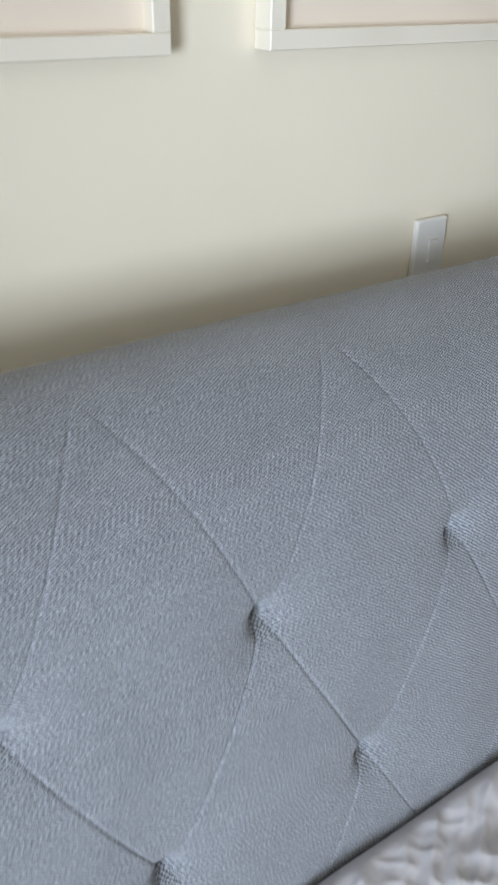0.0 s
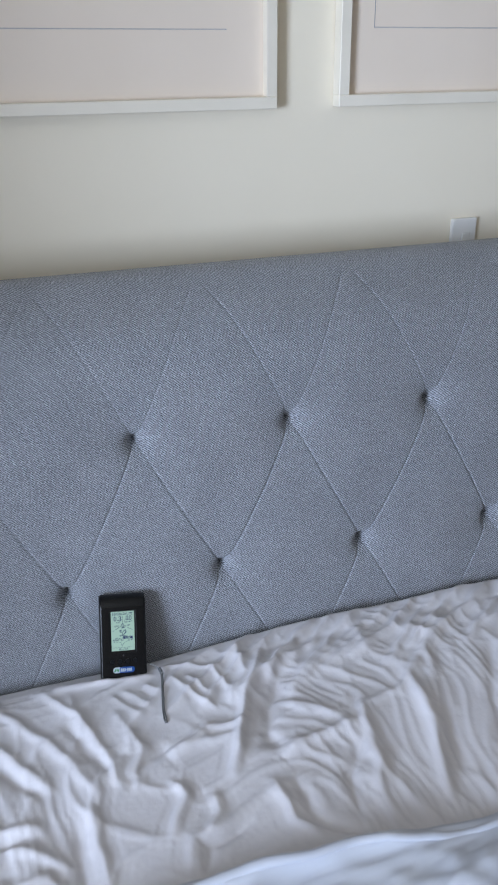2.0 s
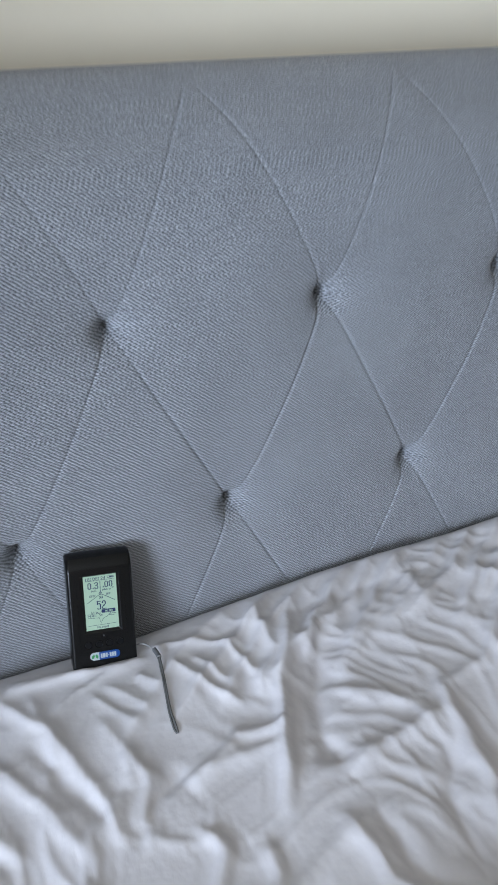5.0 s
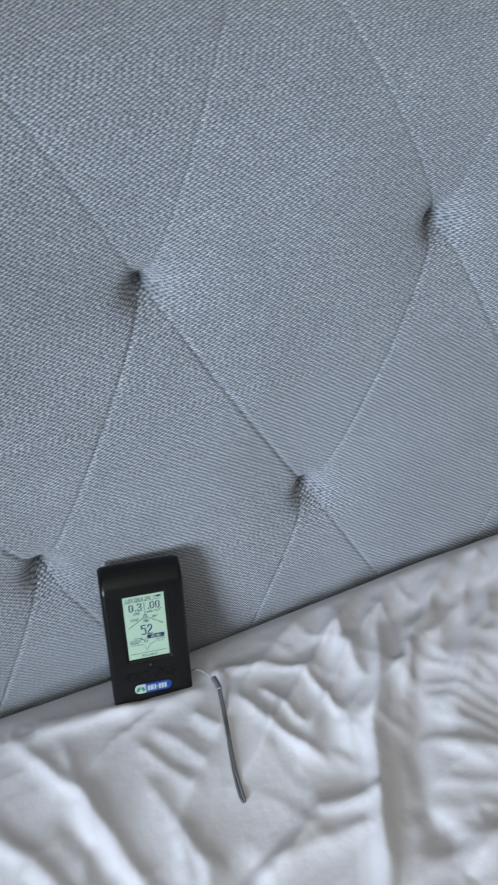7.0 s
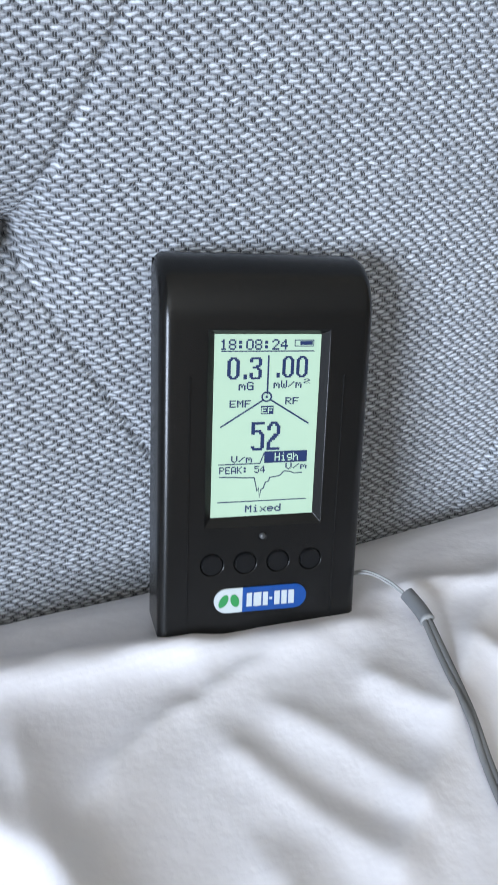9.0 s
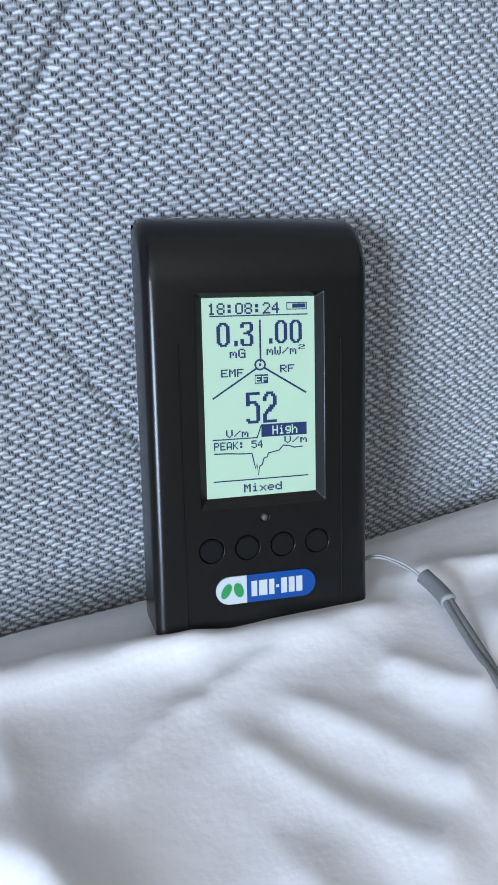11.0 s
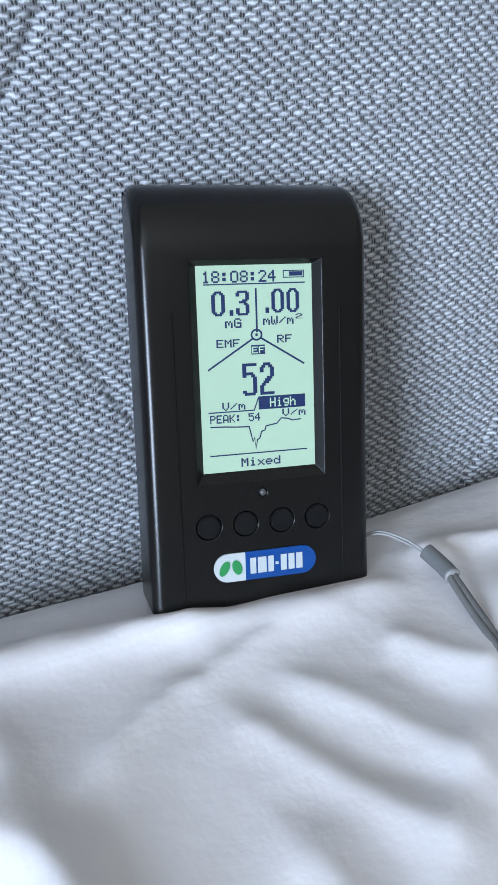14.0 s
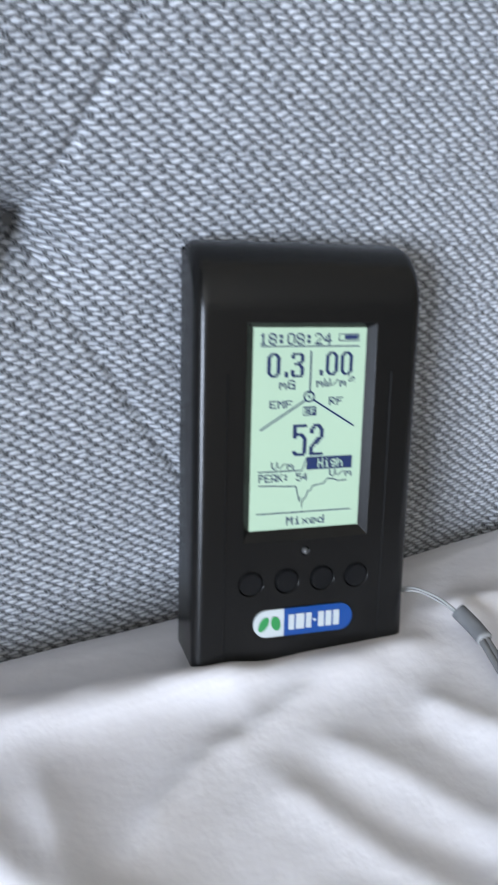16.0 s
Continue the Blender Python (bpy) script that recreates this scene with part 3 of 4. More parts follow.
class Settled:
    """A cloth with some slack, let down on the bed until it buckles into folds of its own along those laid in it."""

    def __init__(self, x0, x1, y0, y1, step, seed, floor, slack, still, rounds, stiff):
        self.x0, self.y0, self.step = x0, y0, step
        gx, gy = np.meshgrid(np.arange(x0, x1 + step / 2, step), np.arange(y0, y1 + step / 2, step))
        p = np.stack([gx, gy, seed(gx, gy)], -1)
        low = floor(gx, gy)
        ease_in = np.clip(1 - still(gx, gy), 0, 1)
        across, along = (v * ease_in for v in slack(gx, gy))
        start = p.copy()
        pairs = []
        for dv, du, k in ((0, 1, 1.0), (1, 0, 1.0), (1, 1, 0.5), (1, -1, 0.5), (0, 2, stiff), (2, 0, stiff), (0, 4, stiff), (4, 0, stiff)):
            r, c = gx.shape
            sa = (slice(0, r - dv), slice(max(0, -du), c - max(0, du)))
            sb = (slice(dv, r), slice(max(0, du), c + min(0, du)))
            far = max(abs(dv), abs(du)) > 1
            e = across if dv == 0 else along if du == 0 else 0.5 * (across + along)
            rest = np.linalg.norm(start[sa] - start[sb], axis=-1) * (1 + 0.5 * (e[sa] + e[sb]) * (0.8 if far else 1.0))
            pairs.append((sa, sb, rest, k, far))
        for n in range(rounds):
            p[..., 2] += 0.004 * (start[..., 2] - p[..., 2])
            for sa, sb, rest, k, far in pairs:
                d = p[sb] - p[sa]
                length = np.sqrt((d * d).sum(-1)) + 1e-9
                gap = (length - rest) / length
                if far:
                    gap = np.minimum(gap, 0)
                push = d * (0.25 * k * gap)[..., None]
                p[sa] += push * ease_in[sa][..., None]
                p[sb] -= push * ease_in[sb][..., None]
            p[..., 2] = np.maximum(p[..., 2], low)
            p[[0, -1]], p[:, [0, -1]] = start[[0, -1]], start[:, [0, -1]]
        self.dx, self.dy, self.z = p[..., 0] - gx, p[..., 1] - gy, p[..., 2]

    def at(self, field, x, y):
        return cubic(field, (x - self.x0) / self.step, (y - self.y0) / self.step)


def draped(name, xs, ys, top, left, right, radius, drop, mat, thick=0.004, swell=0.0, shift=None):
    """A cloth that lies on the bed and turns down over its long sides."""
    side = spaced([(0, 0.006), (drop, 0)])[1:]
    turn = np.array([radians(a) for a in range(9, 91, 9)])
    cols_x = np.r_[left - radius + 0 * side[::-1], left - radius * np.sin(turn[::-1]), xs, right + radius * np.sin(turn), right + radius + 0 * side]
    cols_d = np.r_[radius + side[::-1], radius * (1 - np.cos(turn[::-1])), 0 * xs, radius * (1 - np.cos(turn)), radius + side]
    CX, CY = np.meshgrid(cols_x, ys)
    D = np.broadcast_to(cols_d, CX.shape)
    TX = np.clip(CX, left - radius * 0.7, right + radius * 0.7)
    Z = top(TX, CY) - D
    down = np.clip(D / radius, 0, 1)
    # folds of the top run over the edge and hang down the side
    hang = 0.010 * (1 - 1.9 * np.abs(perlin(CY * 11 + D * 2.5, D * 2.2, 21))) + 0.005 * np.clip(1 - 2.2 * np.abs(perlin(CY * 27 - D * 5, D * 4, 22)), 0, 1) ** 1.5 - 0.011
    wave = hang + swell * np.sin(np.clip(D / 0.12, 0, 1) * np.pi)
    sx, sy = shift(TX, CY) if shift else (0 * CX, 0 * CY)
    CX = CX + np.sign(CX - (left + right) / 2) * wave * down + sx * (1 - down)
    ob = link(name, grid_mesh(name, np.stack([CX, CY + sy * (1 - down), Z], -1)), mat)
    mod = ob.modifiers.new("thickness", "SOLIDIFY")
    mod.thickness, mod.offset = thick, -1
    return ob


RS = 0.035


def near_meter(x, y):
    """1 where the sheet lies smooth round the meter and along the back edge, 0 where it is rumpled."""
    return np.clip(1 - (np.hypot(x - 0.015, (y + 0.02) * 1.1) - 0.075) / 0.09, 0, 1) + np.clip((y - 0.02) / 0.03, 0, 1)


def sheet_slack(x, y):
    """How much the sheet is pushed together across and along the bed; it changes its grain from patch to patch."""
    grain = np.clip(0.5 + 0.9 * perlin(x * 4.5, y * 4.5, 61) + 0.5 * np.clip((x - 0.2) / 0.3, 0, 1), 0, 1)
    return 0.003 + 0.02 * grain, 0.003 + 0.018 * (1 - grain)


settled = Settled(MAT_L + RS - 0.03, MAT_R - RS + 0.03, -0.62, 0.07, 0.0045, bed_top, lambda x, y: np.interp(y, [-0.6, -0.05, 0.03, 0.07], [0.606, 0.604, 0.59, 0.53]), sheet_slack, near_meter, 160, 0.4)


def sheet_top(x, y):
    return settled.at(settled.z, x, y)


def sheet_shift(x, y):
    return settled.at(settled.dx, x, y), settled.at(settled.dy, x, y)


sheet_x = spaced([(MAT_L + RS, 0.0036), (-0.16, 0.0024), (0.3, 0.0036), (0.7, 0.006), (MAT_R - RS, 0)])
sheet_y = spaced([(-0.61, 0.005), (-0.45, 0.0034), (-0.12, 0.0024), (0.045, 0.0016), (0.068, 0)])
tagged(draped("bed_sheet", sheet_x, sheet_y, sheet_top, MAT_L + RS, MAT_R - RS, RS, 0.2, cotton, 0.003, shift=sheet_shift), "rumpled white cotton sheet over the head of the mattress", "bed sheet")


def hem_line(x):
    return -0.445 + 0.045 * perlin(x * 3.2, x * 0 + 0.4, 31) + 0.015 * perlin(x * 9, x * 0 + 0.7, 36)


def duvet_top(x, y):
    hem = hem_line(x)
    inside = np.clip((hem - y) / 0.03, 0, 1)
    z = 0.628 + 0.034 * np.sqrt(np.maximum(1 - (1 - inside) ** 2, 0)) - 0.03 * (inside <= 0)
    wx, wy = x + 0.05 * perlin(x * 4, y * 4, 32), y + 0.04 * perlin(x * 4, y * 4, 33)
    z = z + inside * (0.02 * np.clip(1 - 2.2 * np.abs(perlin(wx * 2.6, wy * 9, 34)), 0, 1) ** 1.6 + 0.008 * np.clip(1 - 2.2 * np.abs(perlin(wx * 6, wy * 21, 35)), 0, 1) ** 1.4 + 0.0055 * np.clip(1 - 2 * np.abs(perlin(wx * 12, wy * 34, 45)), 0, 1) ** 1.8 - 0.01)
    return z


duvet_y = spaced([(-1.95, 0.03), (-0.75, 0.006), (-0.33, 0)])
duvet_x = spaced([(MAT_L + 0.02, 0.007), (MAT_R - 0.02, 0)])
duvet = tagged(draped("duvet", duvet_x, duvet_y, duvet_top, MAT_L + 0.02, MAT_R - 0.02, 0.05, 0.26, duvet_cotton, 0.012, 0.012), "folded back white duvet lying over the sheet", "duvet")

# the turned edge lies on the duvet as a soft roll
roll_pts = []
for k in range(66):
    x = np.array([[MAT_L + 0.03 + k * 0.02]])
    y = hem_line(x) - 0.03 + 0.006 * perlin(x * 14, x * 0 + 0.3, 37)
    roll_pts.append((float(x[0, 0]), float(y[0, 0]), float(duvet_top(x, y)[0, 0]) - 0.001))
part("turned_hem", tube(roll_pts, [(0.0065 + 0.003 * float(perlin(np.array(k * 0.21), np.array(0.5), 38))) * min(1.0, 0.15 + k * 0.12, 0.15 + (65 - k) * 0.12) for k in range(66)], 14, 0.75), duvet_cotton, duvet, "soft rolled hem", True)

# ---- handheld meter leaning on the headboard ----
meter = tagged(new("field_meter"), "black handheld meter with a lit green screen leaning on the headboard", "handheld meter")
TILT, YAW, SPIN = 0.3909, -0.0977, 0.0729
meter.matrix_world = Matrix.Translation((0, 0, 0.62)) @ Matrix.Rotation(YAW, 4, "Z") @ Matrix.Rotation(-TILT, 4, "X") @ Matrix.Rotation(SPIN, 4, "Y")
M_W, M_H, M_D = 0.0392, 0.1395, 0.0235
outline = [(0.0, -0.004), (0.0, 0.02), (0.0, 0.06), (0.0, 0.1), (0.0, 0.1175)]
outline += [(0.0185 - 0.0185 * math.cos(radians(a)), 0.1175 + 0.0215 * math.sin(radians(a))) for a in range(9, 82, 9)]
outline += [(0.0195, M_H), (0.0225, M_H - 0.0006), (M_D, M_H - 0.002), (M_D, 0.1), (M_D, 0.0), (M_D - 0.001, -0.004)]
oy, oz = np.array(outline).T
gy, gz = np.roll(oy, -1) - np.roll(oy, 1), np.roll(oz, -1) - np.roll(oz, 1)
gl = np.hypot(gy, gz)
iy, iz = gz / gl, -gy / gl
RB = 0.0045
ring_x = [(-M_W + RB - RB * math.cos(radians(a)), RB - RB * math.sin(radians(a))) for a in range(0, 91, 15)]
ring_x += [(-x, inset) for x, inset in ring_x[::-1]]
bm = bmesh.new()
rings = [[bm.verts.new((x, oy[k] + iy[k] * inset, oz[k] + iz[k] * inset)) for k in range(len(oy))] for x, inset in ring_x]
for u, w in zip(rings, rings[1:]):
    for k in range(len(oy)):
        j = (k + 1) % len(oy)
        bm.faces.new((u[k], w[k], w[j], u[j]))
bm.faces.new(rings[0])
bm.faces.new(rings[-1][::-1])
bmesh.ops.recalc_face_normals(bm, faces=bm.faces[:])
body = part("body", bm, black_plastic, None, smooth=False)
# recess for the screen, wells for the keys
LX, LZ0, LZ1 = 0.0196, 0.0448, 0.1123
KEYS_Z, KEY_STEP = 0.0269, 0.0128
bm = bmesh.new()
lo = [bm.verts.new((x, -0.0006, z)) for x, z in ((-LX - 0.0036, LZ0 - 0.0042), (LX + 0.0036, LZ0 - 0.0042), (LX + 0.0036, LZ1 + 0.0022), (-LX - 0.0036, LZ1 + 0.0022))]
hi = [bm.verts.new((x, 0.0026, z)) for x, z in ((-LX, LZ0), (LX, LZ0), (LX, LZ1), (-LX, LZ1))]
bm.faces.new(lo)
bm.faces.new(hi[::-1])
for k in range(4):
    bm.faces.new((lo[k], hi[k], hi[(k + 1) % 4], lo[(k + 1) % 4]))
for k in range(4):
    bmesh.ops.create_cone(bm, cap_ends=True, segments=40, radius1=0.0044, radius2=0.0044, depth=0.003,
                          matrix=pose((k - 1.5) * KEY_STEP, 0, KEYS_Z, 90))
bmesh.ops.create_cone(bm, cap_ends=True, segments=20, radius1=0.0015, radius2=0.0015, depth=0.002, matrix=pose(0.0, 0, 0.0372, 90))
bmesh.ops.recalc_face_normals(bm, faces=bm.faces[:])
cutter = part("cutter", bm, black_plastic)
cut = body.modifiers.new("cut", "BOOLEAN")
cut.operation, cut.object, cut.solver = "DIFFERENCE", cutter, "EXACT"
cut_mesh = solid_of(body)
bpy.data.objects.remove(body)
bpy.data.objects.remove(cutter)
cut_mesh.materials.clear()
body = link("body", cut_mesh, black_plastic, meter, "glossy black plastic case with a rolled top edge", False)
fine = body.modifiers.new("soft_edges", "BEVEL")
fine.width, fine.segments, fine.limit_method, fine.angle_limit = 0.00035, 2, "ANGLE", radians(35)
cut_mesh.set_sharp_from_angle(angle=radians(32))
cut_mesh.polygons.foreach_set("use_smooth", [True] * len(cut_mesh.polygons))
for k in range(4):
    bm = bmesh.new()
    bmesh.ops.create_cone(bm, cap_ends=True, segments=40, radius1=0.0040, radius2=0.0040, depth=0.0016, matrix=pose((k - 1.5) * KEY_STEP, 0.0005, KEYS_Z, 90))
    bmesh.ops.bevel(bm, geom=[e for e in bm.edges if e.calc_face_angle(0) > 1], offset=0.0004, segments=2, affect="EDGES")
    part("key", bm, button_rubber, meter, "round flush black key")
bm = bmesh.new()
bmesh.ops.create_uvsphere(bm, u_segments=16, v_segments=10, radius=0.0013)
bmesh.ops.translate(bm, verts=bm.verts[:], vec=(0.0, 0.0004, 0.0372))
part("indicator", bm, led_lens, meter, "small grey indicator lens", True)
for x in (-0.0285, 0.0285):
    part("rib", box(x - 0.0003, x + 0.0003, -0.00045, 0.001, -0.002, 0.098, 0.0002, 1), black_plastic, meter)

# badge: white end with a green mark, blue end with pale bars
def stadium(x0, x1, z0, z1, cut_at, left):
    r, zc = (z1 - z0) / 2, (z0 + z1) / 2
    pts = [(x0 + r - r * math.cos(a), zc + r * math.sin(a)) for a in [radians(90 - 12 * k) for k in range(16)]] if left else \
          [(x1 - r + r * math.cos(a), zc + r * math.sin(a)) for a in [radians(-90 + 12 * k) for k in range(16)]]
    pts = ([(cut_at, z1)] + pts + [(cut_at, z0)]) if left else ([(cut_at, z0)] + pts + [(cut_at, z1)])
    bm = bmesh.new()
    f = bm.faces.new([bm.verts.new((x, -0.0006, z)) for x, z in pts])
    ext = bmesh.ops.extrude_face_region(bm, geom=[f])
    bmesh.ops.translate(bm, verts=[v for v in ext["geom"] if isinstance(v, bmesh.types.BMVert)], vec=(0, 0.0009, 0))
    bmesh.ops.recalc_face_normals(bm, faces=bm.faces[:])
    return bm


BX0, BX1, BZ0, BZ1 = -0.0182, 0.0182, 0.0073, 0.0172
badge = part("badge", stadium(BX0, BX1, BZ0, BZ1, -0.0072, True), badge_white, meter, "rounded white and blue badge")
part("badge_field", stadium(BX0, BX1, BZ0, BZ1, -0.0072, False), badge_blue, badge, "blue end of the badge")
for cx, lean in ((-0.0146, 0.35), (-0.0102, -0.2)):
    bm = bmesh.new()
    blob = [2 * math.pi * k / 16 for k in range(16)]
    bm.faces.new([bm.verts.new((cx + 0.0017 * math.cos(a) + lean * 0.0026 * math.sin(a), -0.0008, 0.0122 + 0.0026 * math.sin(a))) for a in blob])
    part("badge_mark", bm, badge_green, badge, "green mark on the badge")
for x0, w in ((-0.0056, 0.0021), (-0.0029, 0.0031), (0.0008, 0.002), (0.0034, 0.0011), (0.0053, 0.0022), (0.0081, 0.0022), (0.0109, 0.0023)):
    h = 0.0028 if w > 0.0015 else 0.0005
    part("badge_bar", strip([(x0 + w / 2, 0.0122 - h), (x0 + w / 2, 0.0122 + h)], w, -0.0008), badge_white, badge, "pale bar on the badge")

screen = part("screen", box(-LX - 0.0001, LX + 0.0001, 0.0023, 0.0029, LZ0 - 0.0001, LZ1 + 0.0001), lcd, meter, "backlit pale green display with dark blue segments")
INK_Y = 0.00215


def su(u):
    return -LX + 2 * LX * u


def sv(v):
    return LZ1 - (LZ1 - LZ0) * v


# dot-matrix letters: small ones by columns, five to a letter, tall digits by rows
SMALL = {"0": "3E4141413E", "1": "00427F4000", "2": "4261514946", "3": "2141454B31", "4": "1814127F10", "5": "2745454539", "8": "3649494936", ":": "0036360000", "/": "2010080402",
         "A": "7E1111117E", "E": "7F49494941", "F": "7F09090901", "G": "3E4149497A", "H": "7F0808087F", "K": "7F08142241", "M": "7F020C027F", "P": "7F09090906", "R": "7F09192946",
         "V": "1F2040201F", "W": "3F4038403F", "d": "384444487F", "e": "3854545418", "g": "0C5252523E", "h": "7F08040478", "i": "00447D4000", "m": "7C04180478", "x": "4428102844", " ": "0000000000"}
TALL = {"0": "3C66C3C3C3C3C3C3C3C3C3C3663C", "3": "7EC3C303030E3C060303C3C3C37E", "5": "FFC0C0C0FCC6030303030303C37E", "2": "3C66C3C303030E1C3860C0C0C0FF", ".": "0000000000000000000000606060"}


def dots(text):
    """Columns and rows of the lit dots of a line of text, and its size in dots."""
    lit, at = [], 0
    tall = all(c in TALL for c in text)
    for c in text:
        code = TALL[c] if tall else SMALL[c]
        rows = [int(code[k:k + 2], 16) for k in range(0, len(code), 2)]
        if tall:
            lit += [(at + 7 - b, r) for r, bits in enumerate(rows) for b in range(8) if bits >> b & 1]
            at += 5 if c == "." else 10
        else:
            lit += [(at + k, b) for k, bits in enumerate(rows) for b in range(7) if bits >> b & 1]
            at += 6
    x0, x1 = min(x for x, _ in lit), max(x for x, _ in lit) + 1
    return [(x - x0, r) for x, r in lit], x1 - x0, 14 if tall else 7


def ink(text, u0, u1, v0, v1, mat=None, y=INK_Y):
    lit, wide, high = dots(text)
    a, b = (su(u1) - su(u0)) / wide, (sv(v0) - sv(v1)) / high
    bm = bmesh.new()
    full = 1.3 if high == 14 else 1.14
    for c, r in lit:
        x, z, h = su(u0) + c * a, sv(v0) - r * b, y - 0.00001 * (c % 2 + 2 * (r % 2))
        bm.faces.new([bm.verts.new(q) for q in ((x, h, z), (x, h, z - b * full), (x + a * full, h, z - b * full), (x + a * full, h, z))])
    part("reading", bm, mat or lcd_ink, screen)


def rule(points, wide=0.0004):
    part("rule", strip([(su(u), sv(v)) for u, v in points], wide, INK_Y), lcd_ink, screen)


ink("18:08:24", 0.06, 0.68, 0.025, 0.08)
ink("0.3", 0.12, 0.44, 0.12, 0.235)
ink(".00", 0.585, 0.88, 0.115, 0.228)
ink("mG", 0.23, 0.37, 0.25, 0.295)
ink("mW/m", 0.56, 0.83, 0.245, 0.287)
ink("2", 0.85, 0.91, 0.238, 0.262)
ink("EMF", 0.15, 0.35, 0.35, 0.388)
ink("RF", 0.68, 0.81, 0.338, 0.376)
ink("52", 0.365, 0.64, 0.47, 0.625)
ink("V/m", 0.18, 0.38, 0.655, 0.695)
ink("PEAK: 54", 0.07, 0.51, 0.715, 0.755)
ink("V/m", 0.71, 0.92, 0.705, 0.742)
ink("Mixed", 0.33, 0.68, 0.938, 0.98)
part("bar", strip([(su(0.5), sv(0.668)), (su(0.92), sv(0.668))], (LZ1 - LZ0) * 0.065, INK_Y), lcd_ink, screen)
ink("High", 0.6, 0.83, 0.645, 0.69, lcd, INK_Y - 0.0001)
part("bar", strip([(su(0.45), sv(0.405)), (su(0.57), sv(0.405))], (LZ1 - LZ0) * 0.046, INK_Y), lcd_ink, screen)
ink("EF", 0.455, 0.565, 0.39, 0.422, lcd, INK_Y - 0.0001)
rule([(0.06, 0.088), (0.94, 0.088)])
rule([(0.505, 0.11), (0.505, 0.32)], 0.0006)
rule([(0.47, 0.35), (0.07, 0.495)], 0.0006)
rule([(0.54, 0.35), (0.92, 0.485)], 0.0006)
rule([(0.5 + 0.045 * math.cos(a), 0.333 + 0.025 * math.sin(a)) for a in [2 * math.pi * k / 12 for k in range(13)]], 0.0006)
rule([(0.49, 0.333), (0.51, 0.333)], 0.0009)
rule([(0.06, 0.702), (0.46, 0.702), (0.5, 0.64)])
rule([(0.06, 0.916), (0.93, 0.916)])
rule([(0.07, 0.772), (0.2, 0.775), (0.3, 0.78), (0.41, 0.782), (0.425, 0.82), (0.44, 0.86), (0.455, 0.84), (0.465, 0.895), (0.48, 0.85), (0.5, 0.845), (0.52, 0.81), (0.55, 0.805), (0.56, 0.785), (0.66, 0.775), (0.7, 0.75), (0.76, 0.755), (0.8, 0.765), (0.88, 0.762)])
rule([(0.8, 0.045), (0.92, 0.045)], 0.0014)
rule([(0.75, 0.03), (0.93, 0.03), (0.93, 0.062), (0.75, 0.062), (0.75, 0.03)], 0.0003)

# ---- wrist strap on the sheet ----
strap = tagged(new("wrist_strap"), "grey braided wrist strap with a rubber sleeve on the sheet", "wrist strap")
strap.location = (0.06, -0.01, 0.625)


def on_sheet(x, y, lift):
    return (x, y, float(sheet_top(np.array([[x]]), np.array([[y]]))[0, 0]) + lift)


def local(points):
    return [Vector(p) - strap.location for p in points]


for dx in (-0.0007, 0.0007):
    cord = smooth_path([(0.039 + dx, 0.012, 0.6235), (0.048, 0.008 + dx, 0.628), (0.055, 0.001, 0.6275 + dx), (0.0605, -0.0085 + dx, 0.6255)], 6)
    part("thin_cord", tube(local(cord), 0.0005, 8), cord_clear, strap, "thin pale cord", True)
sleeve = [(0.0598, -0.0062, 0.6265), (0.0604, -0.009, 0.6262), (0.0612, -0.015, 0.626), (0.0612, -0.0205, 0.626)]
part("sleeve", tube(local(smooth_path(sleeve, 4)), 0.003, 18), ferrule_grey, strap, "grey rubber sleeve", True)
for dx in (-0.0009, 0.0009):
    run = [(0.0612 + dx, -0.019, 0.626)] + [on_sheet(x + dx * k, y, 0.0022) for x, y, k in ((0.0575, -0.04, 1), (0.0525, -0.064, 1), (0.0485, -0.083, 1), (0.0435, -0.108, 1.2), (0.0415, -0.128, 1.8), (0.0415, -0.1355, 0.6))]
    part("strap_strand", tube(local(smooth_path(run, 6)), 0.0013, 10), strap_grey, strap, "grey braided strand", True)

ring = tube(local([(0.0612, -0.0198, 0.626), (0.0612, -0.0206, 0.626), (0.0612, -0.021, 0.626)]), [0.0028, 0.0031, 0.0026], 18)
part("sleeve_rim", ring, cord_clear, strap, "pale rim of the sleeve", True)

# ---- pictures on the wall ----
def picture(x0, x1, z0, z1):
    ob = tagged(new("framed_picture"), "white framed drawing with a pale mount on the wall", "picture", "pictures above the bed")
    ob.location = ((x0 + x1) / 2, WALL_Y, (z0 + z1) / 2)
    w, h, f = (x1 - x0) / 2, (z1 - z0) / 2, 0.021
    for a, b, c, d in ((-w, w, -h, -h + f), (-w, w, h - f, h), (-w, -w + f, -h + f, h - f), (w - f, w, -h + f, h - f)):
        part("moulding", box(a, b, -0.032, -0.001, c, d, 0.0012, 1), frame_white, ob)
    part("mount", box(-w + f, w - f, -0.012, -0.002, -h + f, h - f), mat_board, ob, "pale grey mount board")
    bm = strip([(-w + 0.076, h - 0.135), (-w + 0.076, -h + 0.136), (w - 0.09, -h + 0.133)], 0.0016, -0.0125)
    part("drawn_line", bm, pencil, ob, "thin grey line")
    return ob


picture(-0.2547, 0.4325, 1.4927, 1.9927)
picture(0.557, 1.249, 1.4927, 1.9927)

# ---- wall socket half hidden by the headboard ----
socket = tagged(new("wall_socket"), "white plastic wall plate above the headboard", "wall socket")
socket.location = (0.87, WALL_Y, 1.22)
part("plate", box(-0.03, 0.03, -0.012, -0.001, -0.046, 0.042, 0.003, 2), socket_white, socket)
part("rocker", box(-0.006, 0.012, -0.016, -0.012, -0.022, 0.012, 0.0015, 2), socket_white, socket)

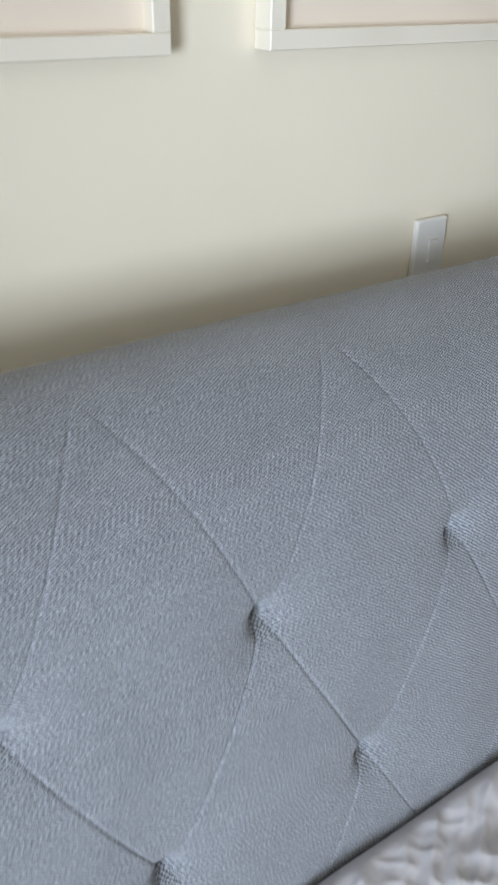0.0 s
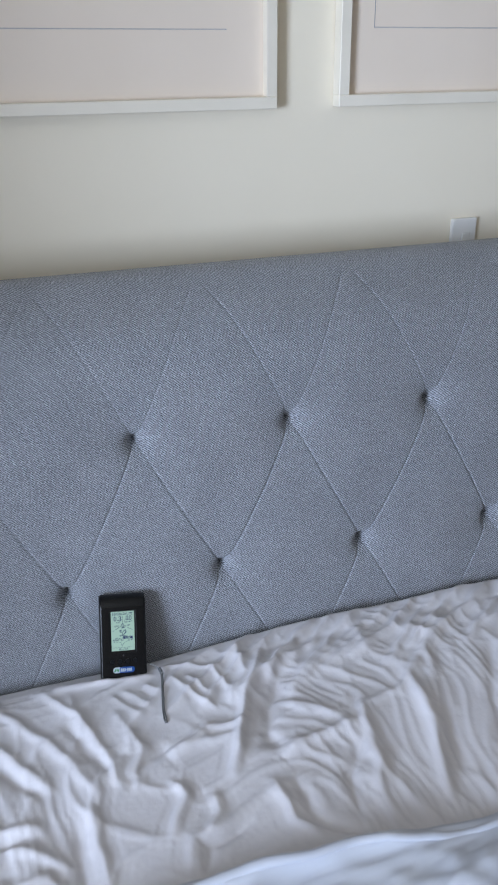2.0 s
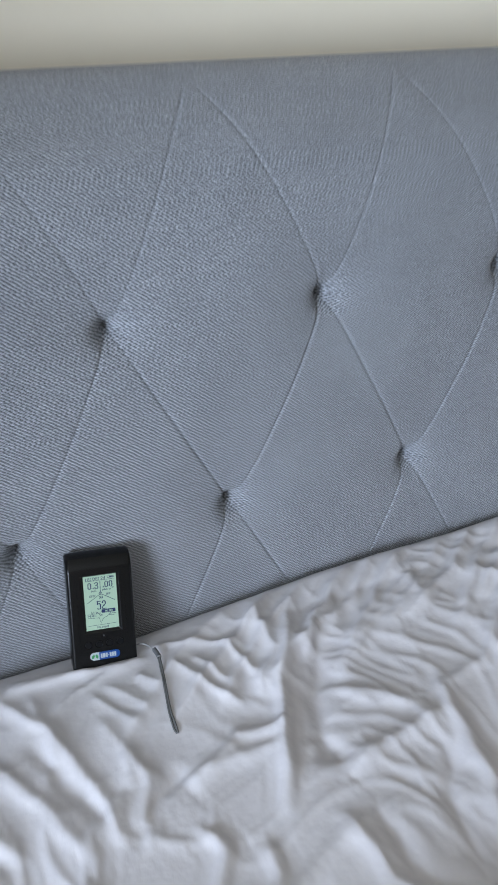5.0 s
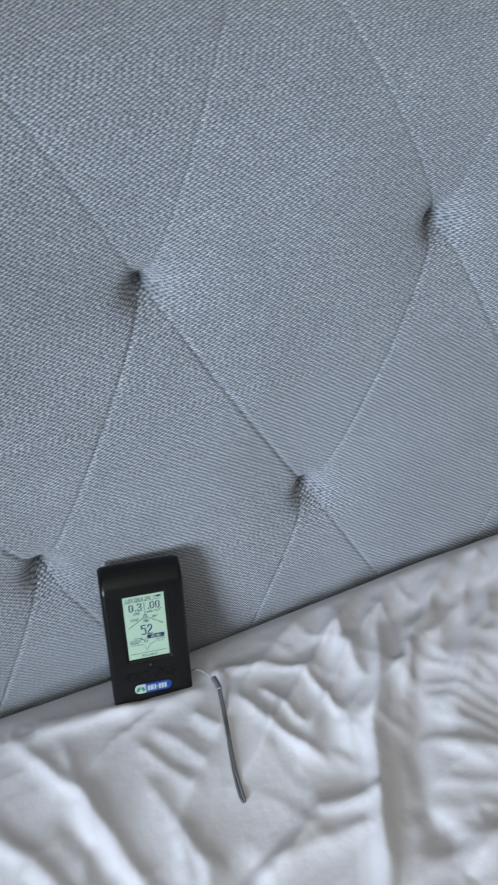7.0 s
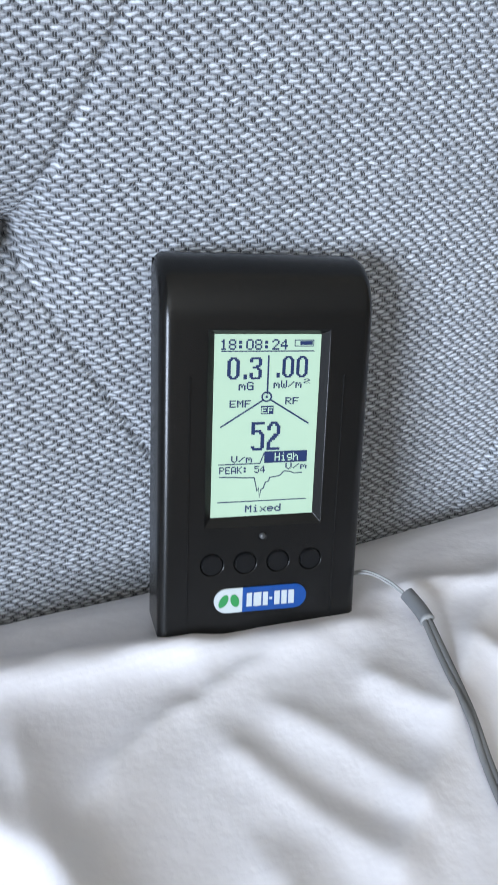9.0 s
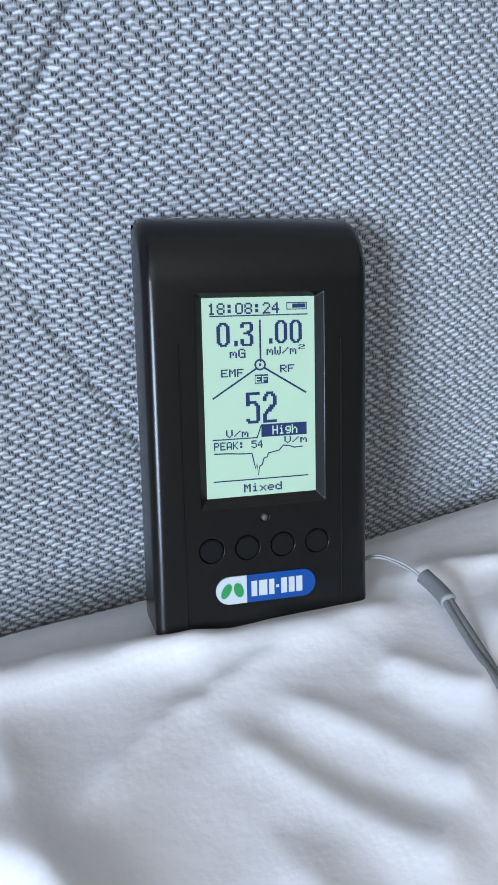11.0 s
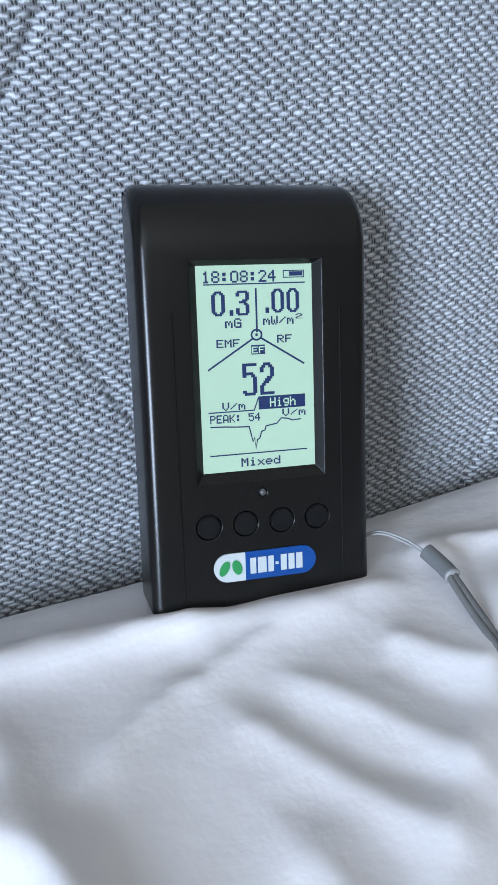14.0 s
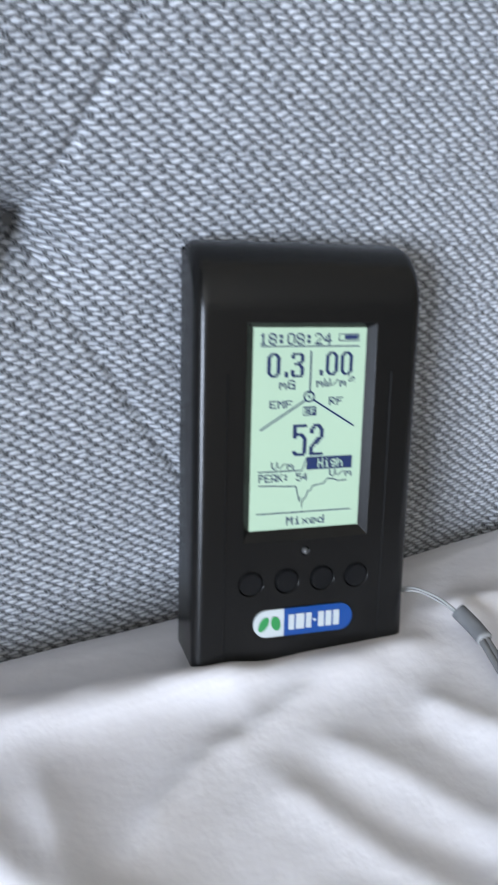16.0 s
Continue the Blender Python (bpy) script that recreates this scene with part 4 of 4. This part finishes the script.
# ---- bedside cabinet and what stands on it ----
NS_R, NS_L, NS_F, NS_B, NS_T = 0.205, -0.205, -0.22, 0.22, 0.6
cabinet = tagged(new("bedside_cabinet"), "cream painted bedside cabinet with an oak top", "bedside cabinet")
TURN = 3.6
cabinet.matrix_world = Matrix.Translation((-0.428, -0.06, 0)) @ Matrix.Rotation(radians(TURN), 4, "Z") @ Matrix.Translation((-NS_R, -NS_F, 0))
CX = CY = 0.0
part("top", box(NS_L - CX, NS_R - CX, NS_F - CY, NS_B - CY, NS_T - 0.022, NS_T, 0.006, 3), oak, cabinet, "oak top with a moulded edge", True)
part("top_panel", box(NS_L + 0.036 - CX, NS_R - 0.036 - CX, NS_F + 0.036 - CY, NS_B - 0.02 - CY, NS_T - 0.003, NS_T + 0.004, 0.0025, 2), oak, cabinet, "raised oak panel of the top")
part("top_moulding", box(NS_L + 0.008 - CX, NS_R - 0.008 - CX, NS_F + 0.008 - CY, NS_B - CY, NS_T - 0.037, NS_T - 0.0225, 0.005, 3), oak, cabinet, "", True)
FX0, FX1, FY = NS_L + 0.016 - CX, NS_R - 0.016 - CX, NS_F + 0.012 - CY
part("body", box(FX0, FX1, FY + 0.018, NS_B - 0.004 - CY, 0.05, NS_T - 0.038), shaded_cream_paint, cabinet)
for a, b in ((FX0, FX0 + 0.06), (FX1 - 0.06, FX1)):
    part("stile", box(a, b, FY, FY + 0.0175, 0.0, NS_T - 0.038, 0.0015, 1), shaded_cream_paint, cabinet)
for z0, z1 in ((0.394, 0.552), (0.21, 0.352), (0.055, 0.178)):
    drawer = part("drawer", box(FX0 + 0.063, FX1 - 0.063, FY + 0.002, FY + 0.017, z0, z1, 0.0015, 1), shaded_cream_paint, cabinet)
    part("panel", box(FX0 + 0.09, FX1 - 0.09, FY - 0.001, FY + 0.0015, z0 + 0.028, z1 - 0.028, 0.001, 1), shaded_cream_paint, drawer)
    bm = bmesh.new()
    bmesh.ops.create_uvsphere(bm, u_segments=16, v_segments=10, radius=0.014, matrix=pose(0, FY - 0.012, (z0 + z1) / 2))
    part("knob", bm, oak, drawer, "round oak knob", True)
for z0, z1 in ((0.355, 0.391), (0.181, 0.207), (0.01, 0.052)):
    part("rail", box(FX0 + 0.06, FX1 - 0.06, FY + 0.001, FY + 0.0172, z0, z1, 0.0015, 1), shaded_cream_paint, cabinet)

card = tagged(new("greeting_card"), "standing greeting card with green stripes and black lettering", "greeting card")
card.location = (-0.6, 0.25, NS_T + 0.0045)
part("back_leaf", box(-0.09, 0.092, 0.029, 0.0305, 0.001, 0.216), card_white, card, "white back leaf")
front = part("front_leaf", box(-0.09, 0.083, -0.026, -0.0245, 0.0005, 0.21), card_white, card, "striped front leaf")
for k in range(24):
    part("stripe", box(-0.09, 0.0795, -0.0272, -0.0265, 0.004 + k * 0.0084, 0.0088 + k * 0.0084), card_green, front)
for x1, z0, z1, text, w, h in ((0.062, 0.113, 0.135, "TY", 0.024, 0.014), (0.081, 0.088, 0.111, "ER'S", 0.04, 0.014), (0.056, 0.065, 0.086, "Y", 0.012, 0.013)):
    part("label_panel", box(-0.09, x1, -0.0285, -0.0275, z0, z1), card_black, front)
    lettering("letters", text, x1 - 0.006 - w, x1 - 0.006, (z0 + z1 - h) / 2, (z0 + z1 + h) / 2, -0.0292, card_white, front, 0.02)
for up, z0 in ((1, 0.148), (-1, 0.052)):
    bm = bmesh.new()
    curl = [(0.0, 0.008, 0.0), (0.02, 0.016, 0.003), (0.036, 0.013, 0.002), (0.052, 0.012, 0.005), (0.066, 0.0145, 0.014)]
    rows = [[bm.verts.new((x, -0.0278, z0 + z)) for z in (low, high)] for x, high, low in curl]
    for p, q in zip(rows, rows[1:]):
        bm.faces.new((p[0], q[0], q[1], p[1]))
    part("printed_shape", bm, card_black, front, "black curled printed shape")

bm = box(-0.1, 0.1, -0.12, 0.12, 0, 0.04, 0.018, 6)
for v in bm.verts:
    k = min(max((v.co.y + 0.12) / 0.24, 0), 1)
    v.co.x += (0.035 * k - 0.02) * (1 if v.co.x > 0 else 0)
    v.co.z *= 0.8 + 0.35 * k
pouch = tagged(part("pouch", bm, black_cloth, None, smooth=True), "soft black rounded pouch on the oak top", "pouch")
pouch.matrix_world = pose(-0.58, 0.05, NS_T + 0.004, 0, 0, TURN - 1)
